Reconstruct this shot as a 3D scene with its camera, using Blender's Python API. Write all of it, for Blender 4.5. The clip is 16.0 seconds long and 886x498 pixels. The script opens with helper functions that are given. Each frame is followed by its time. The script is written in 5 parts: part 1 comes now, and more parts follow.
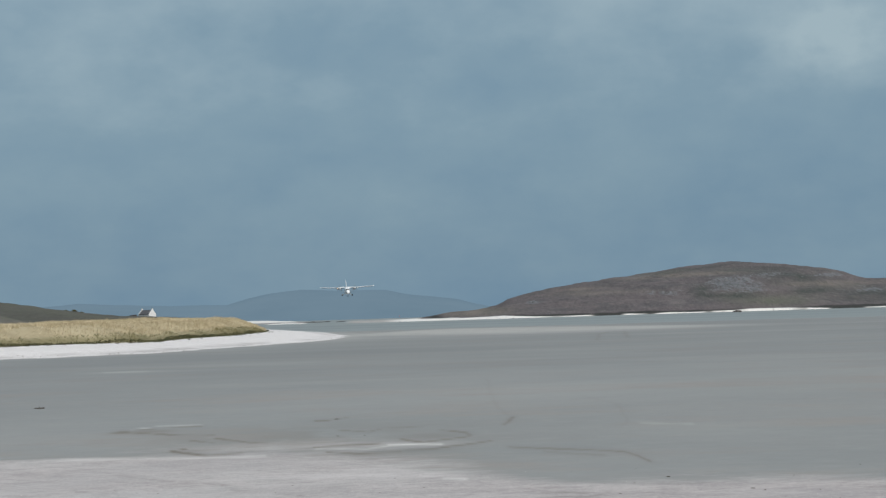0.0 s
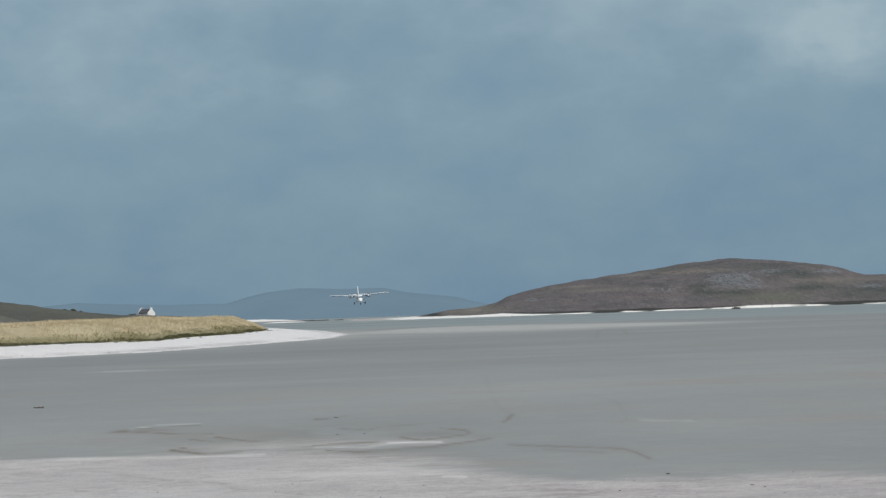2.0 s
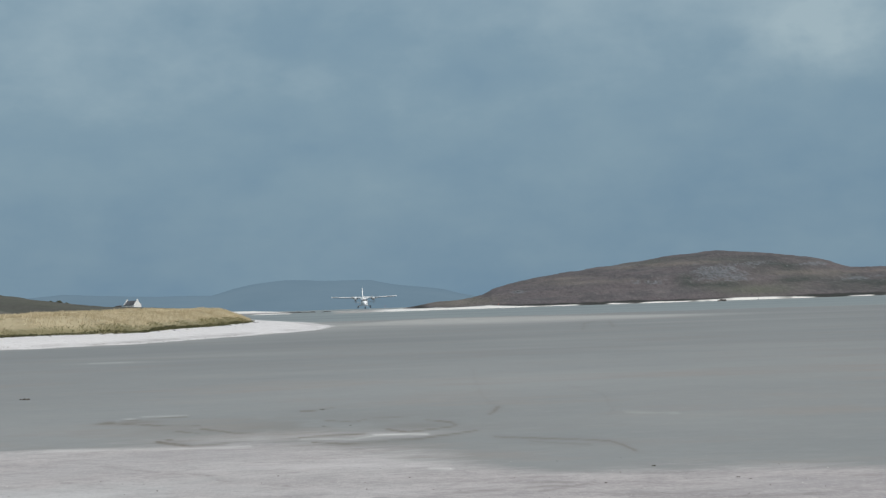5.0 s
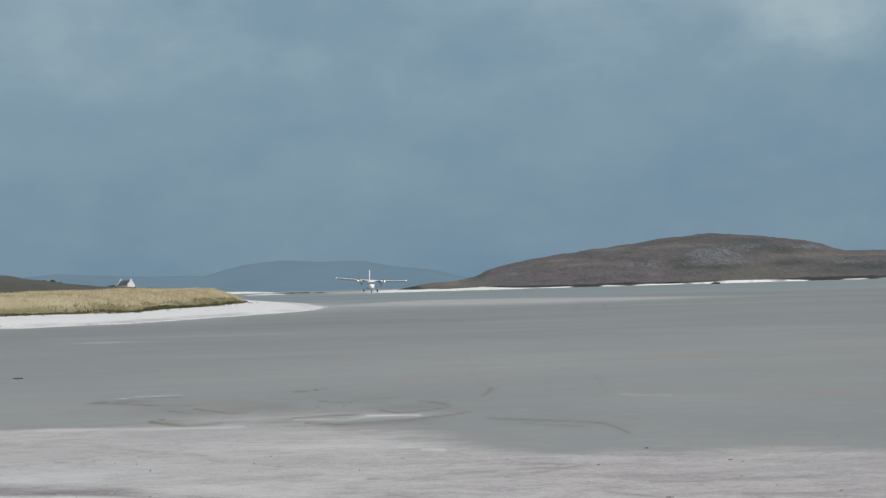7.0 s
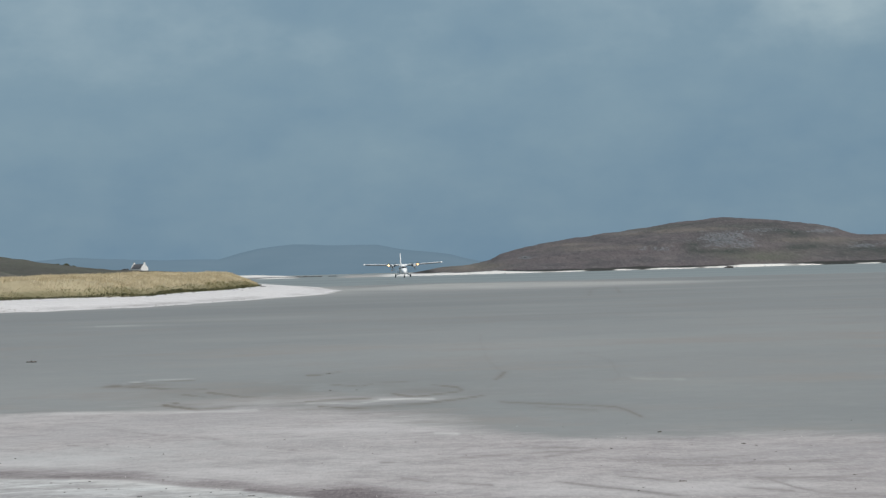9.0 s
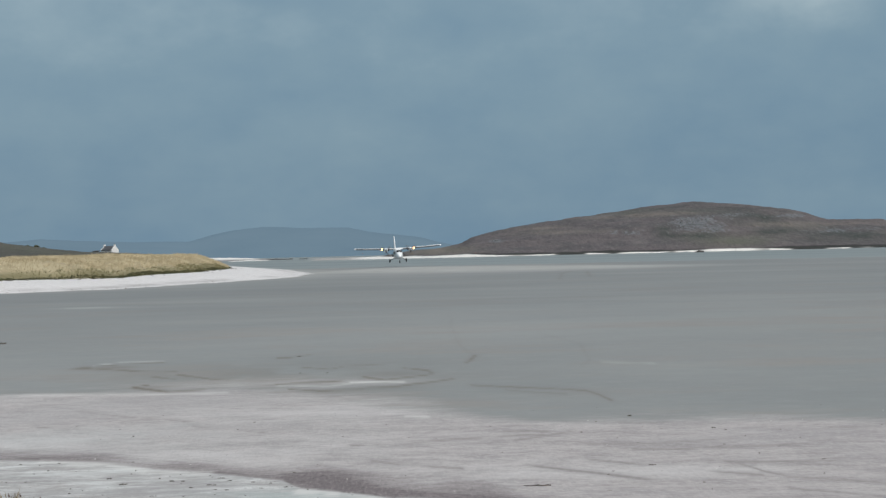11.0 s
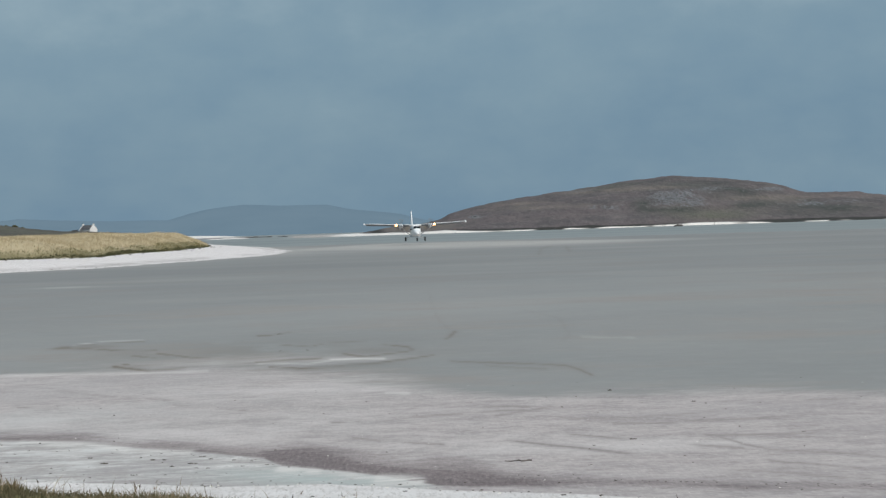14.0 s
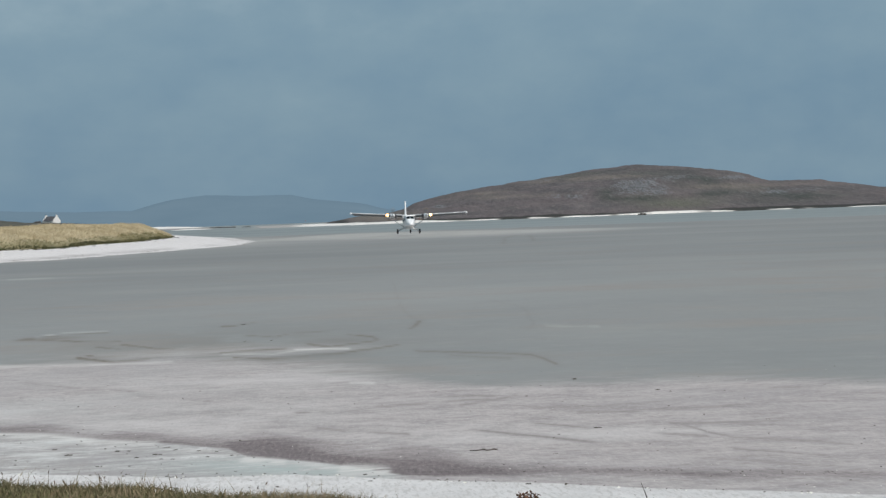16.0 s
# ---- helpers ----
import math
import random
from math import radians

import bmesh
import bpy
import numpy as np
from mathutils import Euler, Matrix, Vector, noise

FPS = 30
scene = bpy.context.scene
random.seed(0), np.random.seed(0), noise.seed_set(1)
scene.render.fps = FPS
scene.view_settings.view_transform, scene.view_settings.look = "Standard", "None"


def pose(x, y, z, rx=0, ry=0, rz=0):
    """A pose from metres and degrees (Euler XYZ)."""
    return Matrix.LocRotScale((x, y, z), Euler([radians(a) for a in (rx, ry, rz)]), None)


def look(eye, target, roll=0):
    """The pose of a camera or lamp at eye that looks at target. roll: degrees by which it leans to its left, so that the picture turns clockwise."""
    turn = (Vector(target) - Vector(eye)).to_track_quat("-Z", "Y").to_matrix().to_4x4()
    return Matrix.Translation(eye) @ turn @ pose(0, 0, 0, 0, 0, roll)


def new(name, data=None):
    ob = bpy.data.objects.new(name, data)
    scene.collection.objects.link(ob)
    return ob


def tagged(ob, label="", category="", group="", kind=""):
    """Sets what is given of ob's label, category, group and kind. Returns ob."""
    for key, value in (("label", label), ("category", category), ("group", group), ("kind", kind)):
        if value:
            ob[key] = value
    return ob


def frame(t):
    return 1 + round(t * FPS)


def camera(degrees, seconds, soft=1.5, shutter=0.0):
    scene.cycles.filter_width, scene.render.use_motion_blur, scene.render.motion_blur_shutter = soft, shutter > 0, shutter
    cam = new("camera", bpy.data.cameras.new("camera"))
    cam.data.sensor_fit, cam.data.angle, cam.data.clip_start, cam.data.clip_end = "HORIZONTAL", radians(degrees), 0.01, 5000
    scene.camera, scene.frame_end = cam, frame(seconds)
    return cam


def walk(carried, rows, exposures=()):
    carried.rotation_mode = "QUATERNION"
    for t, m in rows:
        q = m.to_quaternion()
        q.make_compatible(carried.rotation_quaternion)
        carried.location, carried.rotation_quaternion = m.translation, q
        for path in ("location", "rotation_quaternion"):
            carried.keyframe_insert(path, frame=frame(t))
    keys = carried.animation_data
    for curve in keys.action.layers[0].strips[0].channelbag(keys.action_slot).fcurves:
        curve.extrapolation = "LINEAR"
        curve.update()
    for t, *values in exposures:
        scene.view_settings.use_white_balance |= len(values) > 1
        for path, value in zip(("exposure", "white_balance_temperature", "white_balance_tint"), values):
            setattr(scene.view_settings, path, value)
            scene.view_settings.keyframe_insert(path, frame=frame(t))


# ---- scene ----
EYE_Z = 3.1
cam = camera(21.15, 16.0, soft=1.35, shutter=0.5)


def view(pan, tilt, roll):
    """The eye on the dune, turned by pan, tilt and roll in degrees."""
    return pose(0, 0, EYE_Z) @ pose(0, 0, 0, 0, 0, pan) @ pose(0, 0, 0, 90 + tilt) @ pose(0, 0, 0, 0, 0, roll)


PATH = [(0.0, 0.007, 1.587, -1.75), (0.5, 0.021, 1.598, -1.84), (1.0, 0.021, 1.596, -2.00), (1.5, 0.003, 1.563, -1.91),
        (2.0, -0.021, 1.536, -1.95), (2.5, -0.038, 1.519, -1.99), (3.0, -0.057, 1.516, -2.07), (3.5, -0.089, 1.498, -2.09),
        (4.0, -0.162, 1.454, -2.09), (6.5, -0.557, 1.019, -1.70), (7.0, -0.478, 0.877, -1.62), (7.5, -0.330, 0.761, -1.58),
        (8.0, -0.179, 0.668, -1.65), (8.5, -0.128, 0.603, -1.61), (9.0, -0.149, 0.495, -1.58), (11.5, -1.075, -0.072, -1.29),
        (12.0, -1.286, -0.238, -1.25), (12.5, -1.419, -0.367, -1.25), (13.0, -1.444, -0.454, -1.42), (13.5, -1.408, -0.493, -1.67),
        (14.0, -1.327, -0.515, -1.85), (14.5, -1.295, -0.562, -2.01), (15.0, -1.426, -0.647, -2.14), (15.5, -1.748, -0.737, -2.09),
        (16.0, -2.183, -0.795, -2.09)]
walk(cam, [(t, view(p, ti, r)) for t, p, ti, r in PATH], exposures=[(0.0, 0.0), (6.5, -0.02), (9.0, -0.03), (12.0, -0.03), (16.0, 0.0)])

# ---- light ----
SUN_ELEV, SUN_AZ = 42.0, 150.0  # azimuth clockwise from +y: behind the eye, to its right


def make_world():
    w = bpy.data.worlds.new("sky")
    scene.world = w
    w.use_nodes = True
    nt = w.node_tree
    nt.nodes.clear()
    N, K = nt.nodes.new, nt.links.new
    out, bg = N("ShaderNodeOutputWorld"), N("ShaderNodeBackground")
    sky = N("ShaderNodeTexSky")
    sky.sky_type, sky.sun_disc = "NISHITA", False
    sky.sun_elevation, sky.sun_rotation = radians(SUN_ELEV), radians(SUN_AZ)
    dim = N("ShaderNodeVectorMath")
    dim.operation = "SCALE"
    dim.inputs["Scale"].default_value = 0.09
    K(sky.outputs[0], dim.inputs[0])
    tc = N("ShaderNodeTexCoord")

    def clouds(scale, zs, detail, off):
        m = N("ShaderNodeMapping")
        m.inputs["Scale"].default_value = (scale, scale, zs)
        m.inputs["Location"].default_value = off
        K(tc.outputs["Generated"], m.inputs[0])
        n = N("ShaderNodeTexNoise")
        n.inputs["Detail"].default_value, n.inputs["Roughness"].default_value = detail, 0.52
        n.inputs["Scale"].default_value = 1.0
        K(m.outputs[0], n.inputs["Vector"])
        return n.outputs["Fac"]

    def math_node(op, a, b=None, clamp=False):
        n = N("ShaderNodeMath")
        n.operation, n.use_clamp = op, clamp
        for i, v in enumerate((a, b)):
            if v is None:
                continue
            if isinstance(v, (int, float)):
                n.inputs[i].default_value = v
            else:
                K(v, n.inputs[i])
        return n.outputs[0]

    def blob(az, el, wide, high):
        """A soft brighter cloud round a direction."""
        a, e = radians(az), radians(el)
        sub = N("ShaderNodeVectorMath")
        sub.operation = "SUBTRACT"
        K(tc.outputs["Generated"], sub.inputs[0])
        sub.inputs[1].default_value = (math.sin(a) * math.cos(e), math.cos(a) * math.cos(e), math.sin(e))
        mul = N("ShaderNodeVectorMath")
        mul.operation = "MULTIPLY"
        K(sub.outputs[0], mul.inputs[0])
        mul.inputs[1].default_value = (1 / wide, 1 / wide, 1 / high)
        ln = N("ShaderNodeVectorMath")
        ln.operation = "LENGTH"
        K(mul.outputs[0], ln.inputs[0])
        r = N("ShaderNodeMapRange")
        r.interpolation_type = "SMOOTHERSTEP"
        r.inputs["From Min"].default_value, r.inputs["From Max"].default_value = 0, 1
        r.inputs["To Min"].default_value, r.inputs["To Max"].default_value = 1, 0
        K(ln.outputs["Value"], r.inputs["Value"])
        return r.outputs[0]

    big, small, wisp = clouds(7, 17, 5, (0.4, 0.2, 3.1)), clouds(24, 40, 6, (2.0, 7.0, 1.0)), clouds(55, 75, 6, (5.0, 1.0, 4.0))
    ramp = N("ShaderNodeValToRGB")
    sep = N("ShaderNodeSeparateXYZ")
    K(tc.outputs["Generated"], sep.inputs[0])
    # heavier blue-grey cloud low down, lighter above
    lift = N("ShaderNodeMapRange")
    lift.inputs["From Min"].default_value, lift.inputs["From Max"].default_value = 0.0, 0.16
    lift.inputs["To Min"].default_value, lift.inputs["To Max"].default_value = -0.10, 0.15
    K(sep.outputs["Z"], lift.inputs["Value"])
    v = math_node("ADD", math_node("MULTIPLY", big, 0.50), math_node("MULTIPLY", small, 0.21))
    v = math_node("ADD", v, math_node("MULTIPLY", wisp, 0.13))
    v = math_node("ADD", v, 0.075)
    v = math_node("ADD", v, lift.outputs[0])
    puff = math_node("MULTIPLY", blob(-6.2, 7.0, 0.085, 0.05), small)
    puff2 = math_node("MULTIPLY", blob(9.6, 6.3, 0.05, 0.034), math_node("MULTIPLY", math_node("ADD", small, wisp), 0.5))
    v = math_node("ADD", v, math_node("MULTIPLY", puff, 0.03))
    v = math_node("ADD", v, math_node("MULTIPLY", puff2, 0.43))
    v = math_node("ADD", v, math_node("MULTIPLY", blob(1.5, 5.6, 0.12, 0.06), 0.035))
    v = math_node("SUBTRACT", v, math_node("MULTIPLY", blob(-7.5, 1.6, 0.13, 0.05), 0.05))
    v = math_node("SUBTRACT", v, math_node("MULTIPLY", blob(9.0, 2.6, 0.16, 0.06), 0.10), clamp=True)
    cr = ramp.color_ramp
    cr.elements[0].position, cr.elements[0].color = 0.30, (0.147, 0.252, 0.355, 1)
    cr.elements[1].position, cr.elements[1].color = 0.78, (0.345, 0.450, 0.505, 1)
    e = cr.elements.new(0.52)
    e.color = (0.204, 0.310, 0.392, 1)
    K(v, ramp.inputs[0])
    mix = N("ShaderNodeMix")
    mix.data_type = "RGBA"
    mix.inputs["Factor"].default_value = 0.93
    K(dim.outputs[0], mix.inputs[6])
    K(ramp.outputs[0], mix.inputs[7])
    K(mix.outputs[2], bg.inputs["Color"])
    bg.inputs["Strength"].default_value = 1.0
    K(bg.outputs[0], out.inputs[0])


make_world()
sun = new("sun", bpy.data.lights.new("sun", "SUN"))
sun.data.energy, sun.data.angle, sun.data.color = 3.3, radians(6), (1.0, 0.935, 0.87)
a, e = radians(SUN_AZ), radians(SUN_ELEV)
sun.matrix_world = look((math.sin(a) * 500, math.cos(a) * 500, 500 * math.tan(e)), (0, 0, 0))


# ---- materials ----
class Mat:
    """A small builder for node materials."""

    def __init__(self, name):
        self.m = bpy.data.materials.new(name)
        self.m.use_nodes = True
        self.nt = self.m.node_tree
        self.b = self.nt.nodes["Principled BSDF"]
        self.geo = self.nt.nodes.new("ShaderNodeNewGeometry")
        self.tc = self.nt.nodes.new("ShaderNodeTexCoord")

    def N(self, kind):
        return self.nt.nodes.new(kind)

    def K(self, a, b):
        self.nt.links.new(a, b)

    def noise(self, scale, detail=4, rough=0.55, stretch=(1, 1, 1), local=False, seed=0.0):
        mp = self.N("ShaderNodeMapping")
        mp.inputs["Scale"].default_value = stretch
        mp.inputs["Location"].default_value = (seed, seed * 0.7, seed * 0.3)
        self.K(self.tc.outputs["Object"] if local else self.geo.outputs["Position"], mp.inputs[0])
        n = self.N("ShaderNodeTexNoise")
        n.inputs["Scale"].default_value, n.inputs["Detail"].default_value, n.inputs["Roughness"].default_value = scale, detail, rough
        self.K(mp.outputs[0], n.inputs["Vector"])
        return n.outputs["Fac"]

    def ramp(self, fac, stops):
        r = self.N("ShaderNodeValToRGB")
        cr = r.color_ramp
        while len(cr.elements) < len(stops):
            cr.elements.new(0.5)
        for el, (p, c) in zip(cr.elements, stops):
            el.position, el.color = p, (*c, 1) if len(c) == 3 else c
        self.K(fac, r.inputs[0])
        return r.outputs[0]

    def span(self, fac, lo, hi, a=0.0, b=1.0):
        r = self.N("ShaderNodeMapRange")
        for k, v in zip(("From Min", "From Max", "To Min", "To Max"), (lo, hi, a, b)):
            r.inputs[k].default_value = v
        self.K(fac, r.inputs["Value"])
        return r.outputs[0]

    def attr(self, name):
        n = self.N("ShaderNodeAttribute")
        n.attribute_name = name
        return n.outputs["Fac"]

    def op(self, kind, a, b):
        n = self.N("ShaderNodeMath")
        n.operation, n.use_clamp = kind, True
        for i, v in enumerate((a, b)):
            if isinstance(v, (int, float)):
                n.inputs[i].default_value = v
            else:
                self.K(v, n.inputs[i])
        return n.outputs[0]

    def mix(self, fac, a, b):
        n = self.N("ShaderNodeMix")
        n.data_type = "RGBA"
        for sock, v in ((n.inputs["Factor"], fac), (n.inputs[6], a), (n.inputs[7], b)):
            if isinstance(v, (int, float)):
                sock.default_value = v
            elif isinstance(v, tuple):
                sock.default_value = (*v, 1)
            else:
                self.K(v, sock)
        return n.outputs[2]

    def bump(self, height, strength=0.3, distance=0.02):
        n = self.N("ShaderNodeBump")
        n.inputs["Strength"].default_value, n.inputs["Distance"].default_value = strength, distance
        self.K(height, n.inputs["Height"])
        self.K(n.outputs[0], self.b.inputs["Normal"])

    def done(self, colour=None, rough=0.7, metal=0.0, spec=0.5):
        for sock, v in ((self.b.inputs["Base Color"], colour), (self.b.inputs["Roughness"], rough)):
            if isinstance(v, (int, float)):
                sock.default_value = v
            elif isinstance(v, tuple):
                sock.default_value = (*v, 1)
            elif v is not None:
                self.K(v, sock)
        self.b.inputs["Metallic"].default_value = metal
        self.b.inputs["Specular IOR Level"].default_value = spec
        return self.m


def simple(name, colour, rough=0.5, metal=0.0, vary=0.12, scale=3.0, spec=0.5):
    k = Mat(name)
    n = k.noise(scale, 5, 0.6, local=True)
    lo, hi = tuple(c * (1 - vary) for c in colour), tuple(min(1, c * (1 + vary)) for c in colour)
    return k.done(k.ramp(n, [(0.3, lo), (0.7, hi)]), rough, metal, spec)


def glow(name, colour, strength):
    k = Mat(name)
    k.b.inputs["Emission Color"].default_value = (*colour, 1)
    k.b.inputs["Emission Strength"].default_value = strength
    return k.done((0.8, 0.8, 0.8), 0.3)


def sand_material():
    k = Mat("tidal_sand")
    broad = k.noise(0.04, 6, 0.6, (0.8, 1, 1))
    mid = k.noise(0.16, 6, 0.64, (0.9, 1, 1), seed=3)
    fine = k.noise(7, 5, 0.72, seed=7)
    grain = k.noise(60, 3, 0.75, seed=5)
    wet = k.ramp(broad, [(0.33, (0.282, 0.284, 0.279)), (0.46, (0.312, 0.311, 0.304)), (0.56, (0.336, 0.328, 0.319)), (0.68, (0.370, 0.353, 0.339))])
    wet = k.mix(k.span(mid, 0.48, 0.72, 0, 0.4), wet, (0.365, 0.338, 0.312))
    wet = k.mix(k.span(mid, 0.42, 0.26, 0, 0.35), wet, (0.215, 0.205, 0.198))
    wet = k.mix(k.span(k.noise(0.012, 4, 0.5, seed=31), 0.42, 0.6, 0, 0.6), wet, (0.208, 0.210, 0.206))
    stain = k.noise(0.075, 7, 0.7, (0.8, 1, 1), seed=43)
    wet = k.mix(k.span(stain, 0.50, 0.66, 0, 0.7), wet, (0.300, 0.250, 0.218))
    mottle = k.noise(1.1, 7, 0.72, seed=47)
    wet = k.mix(k.span(mottle, 0.5, 0.72, 0, 0.3), wet, (0.345, 0.330, 0.322))
    wet = k.mix(k.span(mottle, 0.47, 0.28, 0, 0.3), wet, (0.215, 0.208, 0.205))
    wet = k.mix(k.op("MULTIPLY", k.attr("far_dark"), k.span(broad, 0.3, 0.7, 0.78, 0.52)), wet, (0.192, 0.194, 0.192))
    streak = k.noise(0.8, 7, 0.66, (0.75, 1, 1), seed=11)
    cross = k.noise(0.5, 7, 0.7, (1, 0.55, 1), seed=23)

    def drag(angle, long, wide, seed):
        """Streaks drawn out along one direction of the sand."""
        mp = k.N("ShaderNodeMapping")
        mp.vector_type = "TEXTURE"
        mp.inputs["Rotation"].default_value = (0, 0, radians(angle))
        mp.inputs["Scale"].default_value = (long, wide, 1)
        mp.inputs["Location"].default_value = (seed, seed * 0.4, 0)
        k.K(k.geo.outputs["Position"], mp.inputs[0])
        n = k.N("ShaderNodeTexNoise")
        n.inputs["Scale"].default_value, n.inputs["Detail"].default_value, n.inputs["Roughness"].default_value = 1.0, 7, 0.68
        n.inputs["Distortion"].default_value = 0.9
        k.K(mp.outputs[0], n.inputs["Vector"])
        return n.outputs["Fac"]

    thin, rake, comb = drag(12, 1.6, 0.55, 2), drag(-48, 3.6, 0.32, 5), drag(30, 3.2, 0.4, 9)
    dry = k.ramp(streak, [(0.28, (0.345, 0.315, 0.318)), (0.42, (0.435, 0.395, 0.392)), (0.55, (0.50, 0.455, 0.450)), (0.68, (0.575, 0.538, 0.532)), (0.8, (0.64, 0.612, 0.605))])
    dry = k.mix(k.span(rake, 0.53, 0.68, 0, 0.5), dry, (0.325, 0.310, 0.313))
    dry = k.mix(k.span(comb, 0.55, 0.7, 0, 0.4), dry, (0.335, 0.320, 0.322))
    dry = k.mix(k.span(rake, 0.44, 0.34, 0, 0.4), dry, (0.60, 0.562, 0.552))
    dry = k.mix(k.span(thin, 0.53, 0.66, 0, 0.35), dry, (0.60, 0.562, 0.552))
    dry = k.mix(k.span(thin, 0.44, 0.33, 0, 0.35), dry, (0.36, 0.325, 0.325))
    dry = k.mix(k.span(mottle, 0.5, 0.60, 0, 0.6), dry, (0.60, 0.560, 0.548))
    dry = k.mix(k.span(mottle, 0.48, 0.38, 0, 0.65), dry, (0.325, 0.302, 0.305))
    dry = k.mix(k.span(fine, 0.51, 0.68, 0, 0.65), dry, (0.63, 0.575, 0.555))
    dry = k.mix(k.span(fine, 0.46, 0.32, 0, 0.65), dry, (0.29, 0.258, 0.25))
    dry = k.mix(k.op("MULTIPLY", k.attr("bleach"), k.span(cross, 0.36, 0.62, 0.42, 0.0)), dry, (0.63, 0.632, 0.622))
    dry = k.mix(0.30, dry, (0.225, 0.198, 0.197))
    dry = k.mix(k.span(mid, 0.47, 0.34, 0, 0.5), dry, (0.36, 0.335, 0.338))
    dry = k.mix(k.span(mid, 0.53, 0.66, 0, 0.5), dry, (0.62, 0.592, 0.585))
    speck = k.noise(20, 4, 0.75, (1, 0.13, 1), seed=61)
    dry = k.mix(k.span(speck, 0.53, 0.72, 0, 0.36), dry, (0.63, 0.585, 0.57))
    dry = k.mix(k.span(speck, 0.46, 0.30, 0, 0.4), dry, (0.30, 0.272, 0.268))
    white = k.ramp(streak, [(0.3, (0.66, 0.622, 0.62)), (0.7, (0.80, 0.772, 0.768))])
    white = k.mix(k.span(fine, 0.5, 0.7, 0, 0.5), white, (0.60, 0.565, 0.55))
    white = k.mix(k.span(grain, 0.45, 0.3, 0, 0.45), white, (0.5, 0.47, 0.45))
    white = k.mix(k.span(speck, 0.51, 0.37, 0, 0.75), white, (0.47, 0.435, 0.42))
    white = k.mix(k.span(mottle, 0.5, 0.38, 0, 0.4), white, (0.52, 0.49, 0.48))
    dark = k.ramp(k.op("ADD", k.op("MULTIPLY", mid, 0.5), k.op("MULTIPLY", fine, 0.5)), [(0.36, (0.125, 0.105, 0.108)), (0.62, (0.245, 0.208, 0.210))])
    dark = k.mix(k.span(speck, 0.52, 0.68, 0, 0.5), dark, (0.34, 0.295, 0.292))
    dark = k.mix(k.span(speck, 0.47, 0.33, 0, 0.6), dark, (0.092, 0.078, 0.08))
    pool = k.ramp(thin, [(0.33, (0.34, 0.325, 0.322)), (0.44, (0.43, 0.415, 0.408)), (0.51, (0.53, 0.515, 0.505)), (0.60, (0.78, 0.77, 0.755))])
    pool = k.mix(k.span(comb, 0.5, 0.64, 0, 0.3), pool, (0.37, 0.345, 0.345))
    pool = k.mix(k.span(rake, 0.54, 0.66, 0, 0.3), pool, (0.40, 0.378, 0.375))
    pool = k.mix(k.span(rake, 0.44, 0.33, 0, 0.35), pool, (0.76, 0.755, 0.745))
    pool = k.mix(k.span(mottle, 0.48, 0.62, 0, 0.6), pool, (0.42, 0.375, 0.36))
    pool = k.mix(k.span(fine, 0.48, 0.34, 0, 0.55), pool, (0.30, 0.285, 0.28))
    pool = k.mix(k.span(fine, 0.52, 0.68, 0, 0.45), pool, (0.72, 0.71, 0.69))
    pool = k.mix(k.span(speck, 0.47, 0.32, 0, 0.5), pool, (0.33, 0.305, 0.30))
    pool = k.mix(0.3, pool, (0.25, 0.235, 0.235))
    pool = k.mix(k.span(streak, 0.5, 0.38, 0, 0.55), pool, (0.34, 0.318, 0.322))
    pool = k.mix(k.span(streak, 0.54, 0.64, 0, 0.5), pool, (0.70, 0.70, 0.69))
    pool = k.mix(k.op("MULTIPLY", k.attr("shallow"), k.span(thin, 0.60, 0.48, 0.1, 0.85)), pool, (0.41, 0.465, 0.455))
    weed = k.ramp(fine, [(0.3, (0.115, 0.090, 0.066)), (0.7, (0.190, 0.155, 0.122))])
    rut = k.ramp(fine, [(0.3, (0.23, 0.208, 0.205)), (0.7, (0.33, 0.30, 0.292))])
    turf = k.ramp(fine, [(0.3, (0.065, 0.075, 0.03)), (0.6, (0.16, 0.14, 0.06)), (0.8, (0.24, 0.2, 0.11))])
    straw = k.ramp(mid, [(0.3, (0.27, 0.226, 0.14)), (0.5, (0.38, 0.32, 0.207)), (0.75, (0.46, 0.392, 0.262))])

    def over(name, low, a, b, soft=0.3):
        """b over a where the mask, broken up by the streaks, is high."""
        jag = k.op("ADD", k.op("MULTIPLY", streak, 0.4), k.op("ADD", k.op("MULTIPLY", rake, 0.3), k.op("MULTIPLY", comb, 0.3)))
        n = k.N("ShaderNodeMath")
        n.operation = "ADD"
        k.K(k.attr(name), n.inputs[0])
        k.K(k.span(jag, 0.3, 0.7, -low, low), n.inputs[1])
        return k.mix(k.span(n.outputs[0], 0.5 - soft, 0.5 + soft), a, b)

    c = k.mix(k.op("MULTIPLY", k.attr("light_band"), k.span(mid, 0.3, 0.6, 0.3, 0.72)), wet, (0.462, 0.440, 0.412))
    c = over("dry", 0.45, c, dry, 0.34)
    c = over("pool", 0.25, c, pool)
    c = over("dark", 0.42, c, dark, 0.42)
    c = over("white", 0.25, c, white, 0.2)
    c = k.mix(k.op("MULTIPLY", k.attr("near_grey"), k.op("MULTIPLY", k.span(streak, 0.3, 0.7, 1.0, 0.75), k.span(fine, 0.40, 0.58, 1.0, 0.45))), c, (0.405, 0.428, 0.422))
    c = k.mix(k.op("MULTIPLY", k.attr("ruts"), k.span(mid, 0.35, 0.6, 0.4, 1.0)), c, rut)
